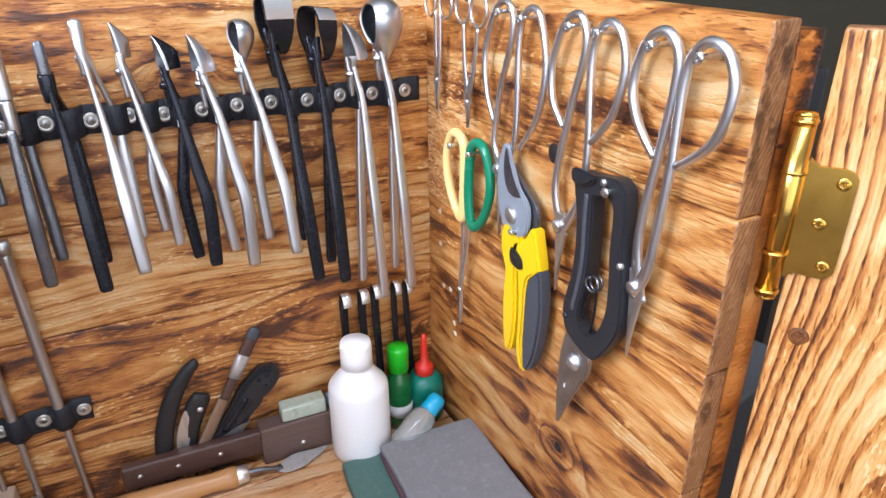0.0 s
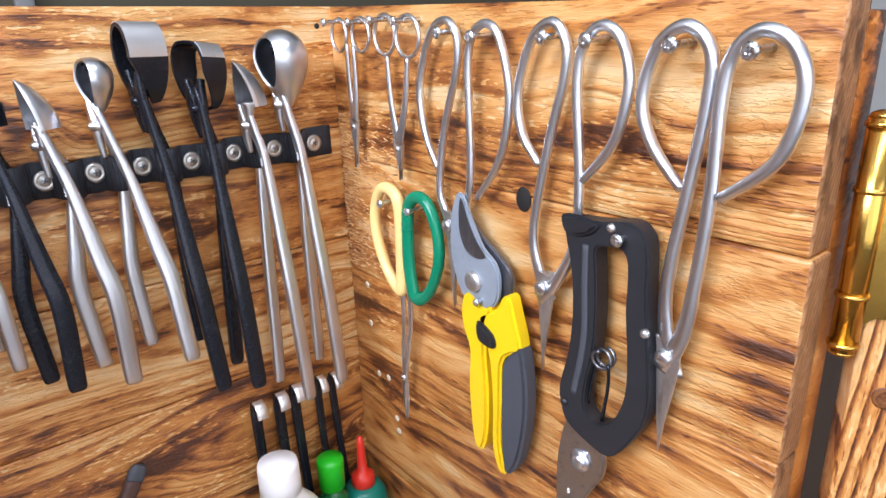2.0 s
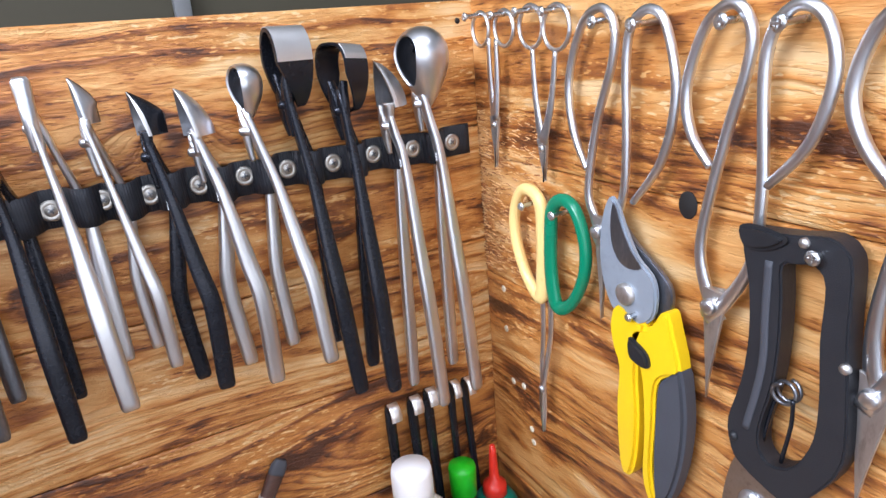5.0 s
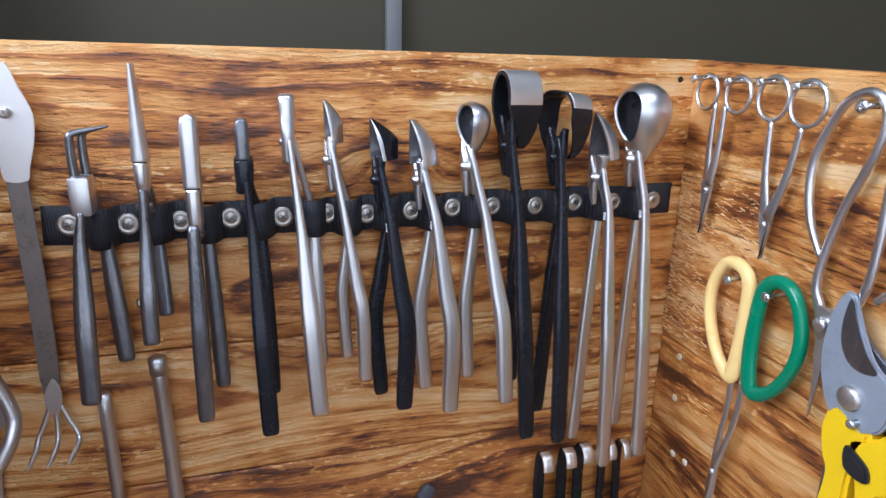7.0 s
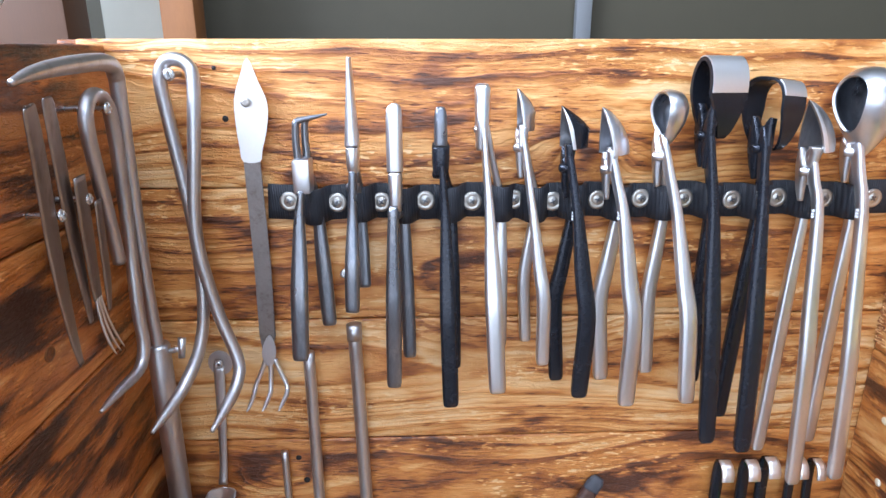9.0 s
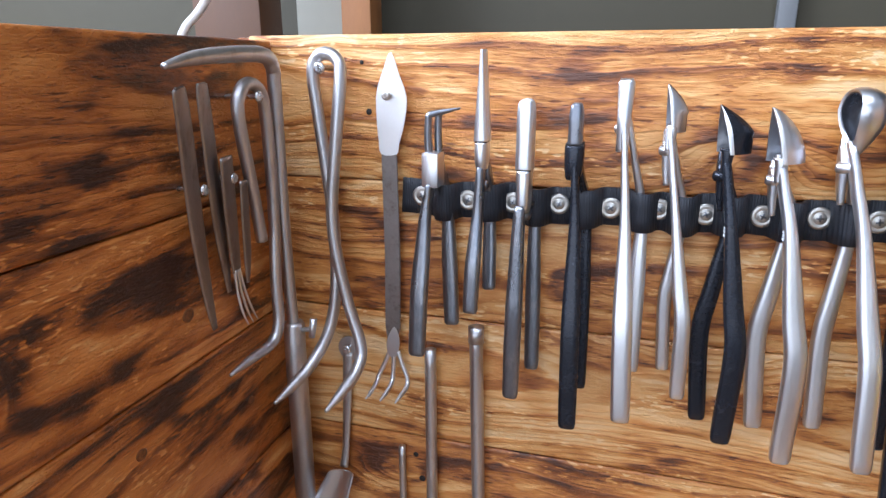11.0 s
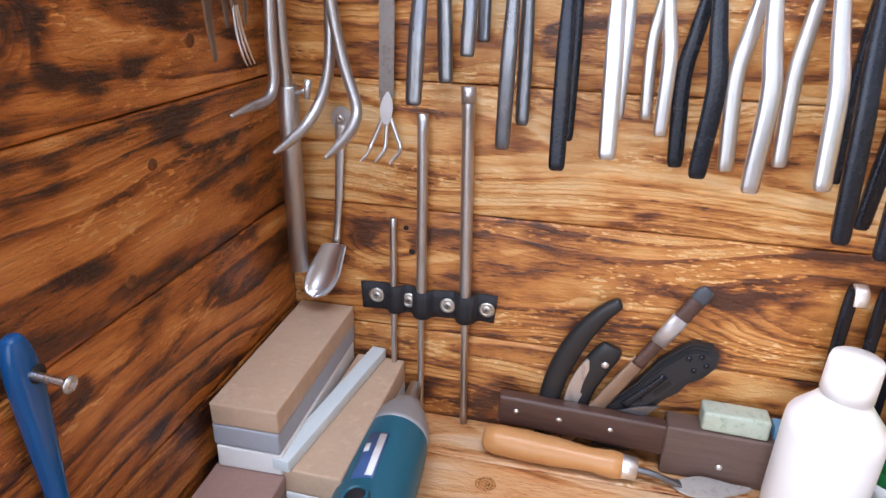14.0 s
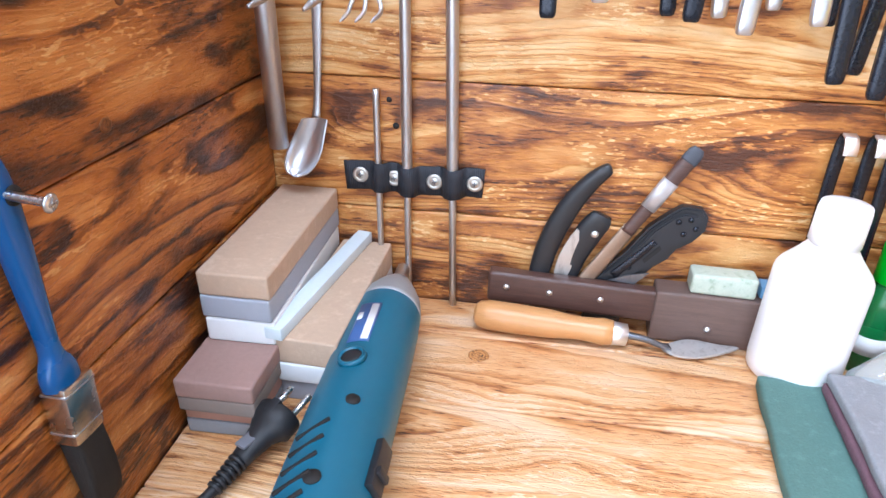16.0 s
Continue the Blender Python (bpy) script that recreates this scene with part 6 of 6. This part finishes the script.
part("bottle_body", lathe([(0, -0.012), (0.0120, -0.011), (0.0150, -0.006), (0.0152, 0.022), (0.0130, 0.034), (0.0080, 0.0400), (0.0, 0.0405)], C_M, 32), plain("clear_plastic", (0.80, 0.84, 0.83), 0.12, vary=0.03, Transmission_Weight=0.75), t)
part("cap", lathe([(0.0092, 0.0380), (0.0098, 0.0385), (0.0098, 0.0540), (0.0075, 0.0590), (0.0, 0.0605)], C_M, 28), plain("light_blue_plastic", (0.010, 0.36, 0.58), 0.3, vary=0.05), t, "light blue rounded cap")

# ---- abrasive pads ----
def pad_fibre(name, c):
    return plain(name, c, 0.9, vary=0.25, scale=60, bump=1.0, bump_scale=500, spot=tuple(v * 1.35 for v in c))


PADS = "abrasive hand pads in a pile"
for label, x, y, z, sx, sy, h, turn, col in (("dark green abrasive pad at the bottom of the pile", 0.4360, -0.1630, 0.0003, 0.128, 0.165, 0.0110, -6, (0.085, 0.165, 0.142)),
                                           ("maroon abrasive pad in the middle of the pile", 0.4660, -0.1680, 0.0116, 0.106, 0.158, 0.0085, -4, (0.125, 0.062, 0.078)),
                                           ("grey abrasive pad on top of the pile", 0.4680, -0.1690, 0.0204, 0.106, 0.160, 0.0085, -3, (0.215, 0.215, 0.225))):
    bm = block(sx, sy, h, Matrix.Identity(4), 0.0030, 3)
    bmesh.ops.subdivide_edges(bm, edges=[e for e in bm.edges if e.calc_length() > 0.05], cuts=14, use_grid_fill=True)
    for v in bm.verts:
        n = noise.noise(v.co * 45 + Vector((label.count("e"), 3, 1)))
        v.co += Vector((0.0010 * n, 0.0010 * noise.noise(v.co * 60), 0.0007 * n if v.co.z > h / 2 else 0))
    bm.transform(pose(x, y, z, 0, 0, turn))
    tagged(part("abrasive_pad", smooth(bm), pad_fibre("pad_fibre", col)), label, "abrasive pad", PADS)

# ---- surroundings beyond the cabinet ----
tagged(part("black_case", block(0.10, 0.10, 0.50, pose(-0.185, 0.10, -0.035), 0.008, 3), BLACK_PLASTIC), "tall black plastic case behind the cabinet", "case")
tagged(part("white_cable", sweep([(-0.135, 0.045, -0.030, 0.0035, 0.0035), (-0.133, 0.050, 0.300, 0.0035, 0.0035), (-0.122, 0.060, 0.460, 0.0035, 0.0035), (-0.098, 0.075, 0.510, 0.0035, 0.0035), (-0.060, 0.090, 0.620, 0.0035, 0.0035)], (0, 1, 0), 8, 12), plain("white_cable_sheath", (0.7, 0.69, 0.65), 0.4, vary=0.05)), "white cable hanging beside the black case", "cable")
tagged(part("dark_crate", block(0.20, 0.16, 0.43, pose(0.735, -0.13, -0.035), 0.006, 3), BLACK_PLASTIC), "dark plastic crate standing beside the cabinet", "crate")
tagged(part("grey_box", block(0.12, 0.10, 0.20, pose(0.665, -0.265, -0.035, 0, 0, 12), 0.004, 3), plain("grey_plastic", (0.16, 0.17, 0.18), 0.5, vary=0.2, scale=15)), "grey plastic box standing beside the cabinet", "box")

# ---- door ----
HX, HY = 0.5540, -0.3815
DD = Vector((0.50, -0.866, 0.0))
DN = Vector((-0.866, -0.50, 0.0))
door = thing("door_1", (HX, HY, 0.0), "open cabinet door of golden scorched upright boards", "door", kind="structure")
off = 0.0
for k, w in enumerate((0.104, 0.098, 0.102, 0.100)):
    at = Vector((HX, HY, 0.2175)) + DD * (off + w / 2)
    plank(door, axes(at, (0, 0, 1), DN.cross(Vector((0, 0, 1)))), 0.475, w - GAP, 0.020, WOOD_DOOR)
    off += w
hinge = part("hinge", rod((0.5468, -0.3775, 0.3120), (0.5468, -0.3775, 0.4130), 0.0058, segs=28), BRASS, door, "polished brass lift-off hinge")
for z in (0.3150, 0.3380, 0.3840, 0.4105):
    part("hinge_ring", lathe([(0.0050, -0.0012), (0.0064, -0.0010), (0.0066, 0), (0.0064, 0.0010), (0.0050, 0.0012)], pose(0.5468, -0.3775, z), 26), BRASS, hinge)
for z, s in ((0.4130, 1), (0.3120, -1)):
    part("hinge_finial", lathe([(0.0056, 0), (0.0050, 0.0016 * s), (0.0026, 0.0028 * s), (0.0, 0.0032 * s)], pose(0.5468, -0.3775, z), 22), BRASS, hinge)


def on_door(u, v, w):
    return Vector((HX, HY, 0)) + DD * u + DN * w + Vector((0, 0, v))


part("hinge_leaf", plate(spline([(-0.002, 0.3275), (0.004, 0.3270), (0.016, 0.3265), (0.0210, 0.3295), (0.0225, 0.3360), (0.0225, 0.3780), (0.0210, 0.3850), (0.016, 0.3880), (0.004, 0.3880), (-0.002, 0.3875)], 3, True), 0.0020, lambda u, v, w: on_door(u, v, w + 0.0004), 0.0005), BRASS, hinge)
for u, v in ((0.0165, 0.3800), (0.0100, 0.3570), (0.0165, 0.3335)):
    at = on_door(u, v, 0.0030)
    part("hinge_screw", screw_bm(at, at - DN * 0.008, 0.0040, 0.0018, False), BRASS, hinge)

# ---- boards ----
Z = Vector((0, 0, 1))
for lo, hi, char in zip(BACK_SEAMS, BACK_SEAMS[1:], BACK_CHAR):
    plank(wall_back, axes((W / 2, 0.0, (lo + hi) / 2), (1, 0, 0), Z), W + 0.036, hi - lo - GAP, 0.020, WOOD_BACK, char)
for lo, hi, char in zip(RIGHT_SEAMS, RIGHT_SEAMS[1:], RIGHT_CHAR):
    ob = plank(wall_right, axes((W, -D / 2 + random.uniform(-0.0012, 0.0012), (lo + hi) / 2), (0, -1, 0), Z), D - 0.001, hi - lo - GAP, 0.020, WOOD_RIGHT, char, RIGHT_KNOTS.get(lo))
    if hi == RIGHT_SEAMS[-1]:
        ob.data = ob.data.copy()
        for v in ob.data.vertices:
            if v.co.y > 0:
                v.co.y += 0.0105 - 0.038 * (v.co.x + D / 2)
for lo, hi, char in zip(LEFT_SEAMS, LEFT_SEAMS[1:], LEFT_CHAR):
    plank(wall_left, axes((0, -D / 2, (lo + hi) / 2), (0, 1, 0), Z), D - 0.001, hi - lo - GAP, 0.020, WOOD_LEFT, char, LEFT_KNOTS.get(lo))
for lo, hi in zip(FLOOR_SEAMS, FLOOR_SEAMS[1:]):
    plank(floor, axes((W / 2, (lo + hi) / 2, 0.0), (1, 0, 0), (0, 1, 0)), W - 0.001, hi - lo - GAP, 0.020, WOOD_FLOOR)

# filled nail holes, knots fallen out
FILLER = plain("pale_filler", (0.70, 0.62, 0.48), 0.6, vary=0.1)
for y, z in ((-0.026, 0.248), (-0.027, 0.212), (-0.049, 0.167), (-0.034, 0.165), (-0.060, 0.118), (-0.058, 0.130)):
    part("nail_plug", lathe([(0.0, 0.0006), (0.0026, 0.0005), (0.0030, 0.0), (0.0, 0.0)], axes((W - 0.0001, y, z), (0, -1, 0), (0, 0, 1)), 14), FILLER, wall_right)
part("knot_hole", lathe([(0.0, 0.0004), (0.0058, 0.0004), (0.0062, 0.0), (0.0, 0.0)], axes((W - 0.0001, -0.208, 0.355), (0, -1, 0), (0, 0, 1)), 20, sy=1.25), HOLE_SHADE, wall_right)
part("knot_hole", lathe([(0.0, 0.0004), (0.0040, 0.0004), (0.0044, 0.0), (0.0, 0.0)], axes((W - 0.0001, -0.242, 0.104), (0, -1, 0), (0, 0, 1)), 18), HOLE_SHADE, wall_right)
for x, z, r in ((0.068, 0.425, 0.0019), (0.064, 0.456, 0.0013), (0.511, 0.459, 0.0020), (0.097, 0.173, 0.0020), (0.102, 0.153, 0.0024), (0.108, 0.345, 0.0014)):
    part("nail_hole", lathe([(0.0, 0.0004), (r, 0.0004), (r * 1.1, 0.0), (0.0, 0.0)], axes((x, -0.0001, z), (1, 0, 0), (0, 0, 1)), 14), HOLE_SHADE, wall_back)


def knot_wood(name, early, late):
    m = Nodes(name)
    v = m.object_vec()
    d = m.node("VectorMath", {0: m.scaled(v, 1, 1, 0)}, operation="LENGTH").outputs["Value"]
    d = m.math("MULTIPLY_ADD", m.noise(v, 300, 3), 0.0022, d)
    ring = m.math("FRACT", m.math("MULTIPLY", d, 430.0))
    col = m.mix(m.ramp(ring, 0.2, 0.9), rgb(*early), rgb(*late))
    col = m.mix(m.ramp(m.noise(v, 500, 3), 0.5, 0.7), col, rgb(0.06, 0.024, 0.012))
    m.bump(ring, 0.4, 0.0006)
    return m.set(Base_Color=col, Roughness=0.4)


KNOT = knot_wood("knot_wood", (0.22, 0.078, 0.020), (0.13, 0.043, 0.013))
KNOT_PALE = knot_wood("pale_knot_wood", (0.58, 0.28, 0.10), (0.36, 0.15, 0.05))


def knot(parent, m, r, sx=1.0, mat=KNOT):
    bm = lathe([(0.0, 0.0005), (r * 0.55, 0.00045), (r * 0.9, 0.0003), (r, 0.0), (r * 0.98, -0.001), (0, -0.001)], Matrix.Identity(4), 22, sx=sx)
    for v in bm.verts:
        v.co *= 1 + 0.12 * noise.noise(v.co * 160 + Vector(m.translation) * 30)
    ob = part("knot", bm, mat)
    ob.parent = parent
    ob.matrix_parent_inverse = origin_of(parent).inverted()
    ob.matrix_basis = m


for y, z, r in ((-0.111, 0.318, 0.0042), (-0.159, 0.258, 0.0034), (-0.190, 0.203, 0.0040), (-0.060, 0.236, 0.0030)):
    knot(wall_left, axes((0, y, z), (0, 1, 0), Z), r, 1.2)
knot(floor, axes((0.181, -0.074, 0), (1, 0, 0), (0, 1, 0)), 0.0075, 1.1, KNOT_PALE)
knot(door, axes(on_door(0.014, 0.288, 0.0), (0, 0, 1), DN.cross(Z)), 0.0055, 1.0)


# splintered, brushed-out fibres on the side boards near the corner
def splinter_wood():
    m = Nodes("splintered_wood")
    r = m.node("NewGeometry").outputs["Random Per Island"]
    col = m.mix(m.ramp(r, 0.45, 0.75), rgb(0.72, 0.45, 0.21), rgb(0.30, 0.11, 0.034))
    return m.set(Base_Color=col, Roughness=0.55)


def splinters(count, y0, y1, z0, z1):
    bm = bmesh.new()
    for _ in range(count):
        y = y0 + (y1 - y0) * random.random() ** 1.8
        z = random.uniform(z0, z1)
        length, half = random.uniform(0.0012, 0.0042), random.uniform(0.0004, 0.0011)
        lean = random.uniform(-0.25, 0.35)
        high = random.uniform(0.0003, 0.0011)
        c, s = math.cos(lean), math.sin(lean)
        base = [bm.verts.new((W + 0.0004, y + a * c - b * s, z + a * s + b * c)) for a, b in ((-length, -half), (length, -half * 0.4), (length, half * 0.6), (-length, half))]
        ridge = [bm.verts.new((W - high * f, y + a * c, z + a * s)) for a, f in ((-length * 0.7, 0.5), (length * 0.6, 1.0))]
        for f in ((base[0], base[1], ridge[1], ridge[0]), (base[2], base[3], ridge[0], ridge[1]), (base[3], base[0], ridge[0]), (base[1], base[2], ridge[1])):
            bm.faces.new(f)
    bmesh.ops.recalc_face_normals(bm, faces=bm.faces)
    return bm


part("splintered_fibres", splinters(1100, -0.002, -0.085, 0.262, 0.392), splinter_wood(), wall_right, "pale splintered fibres")
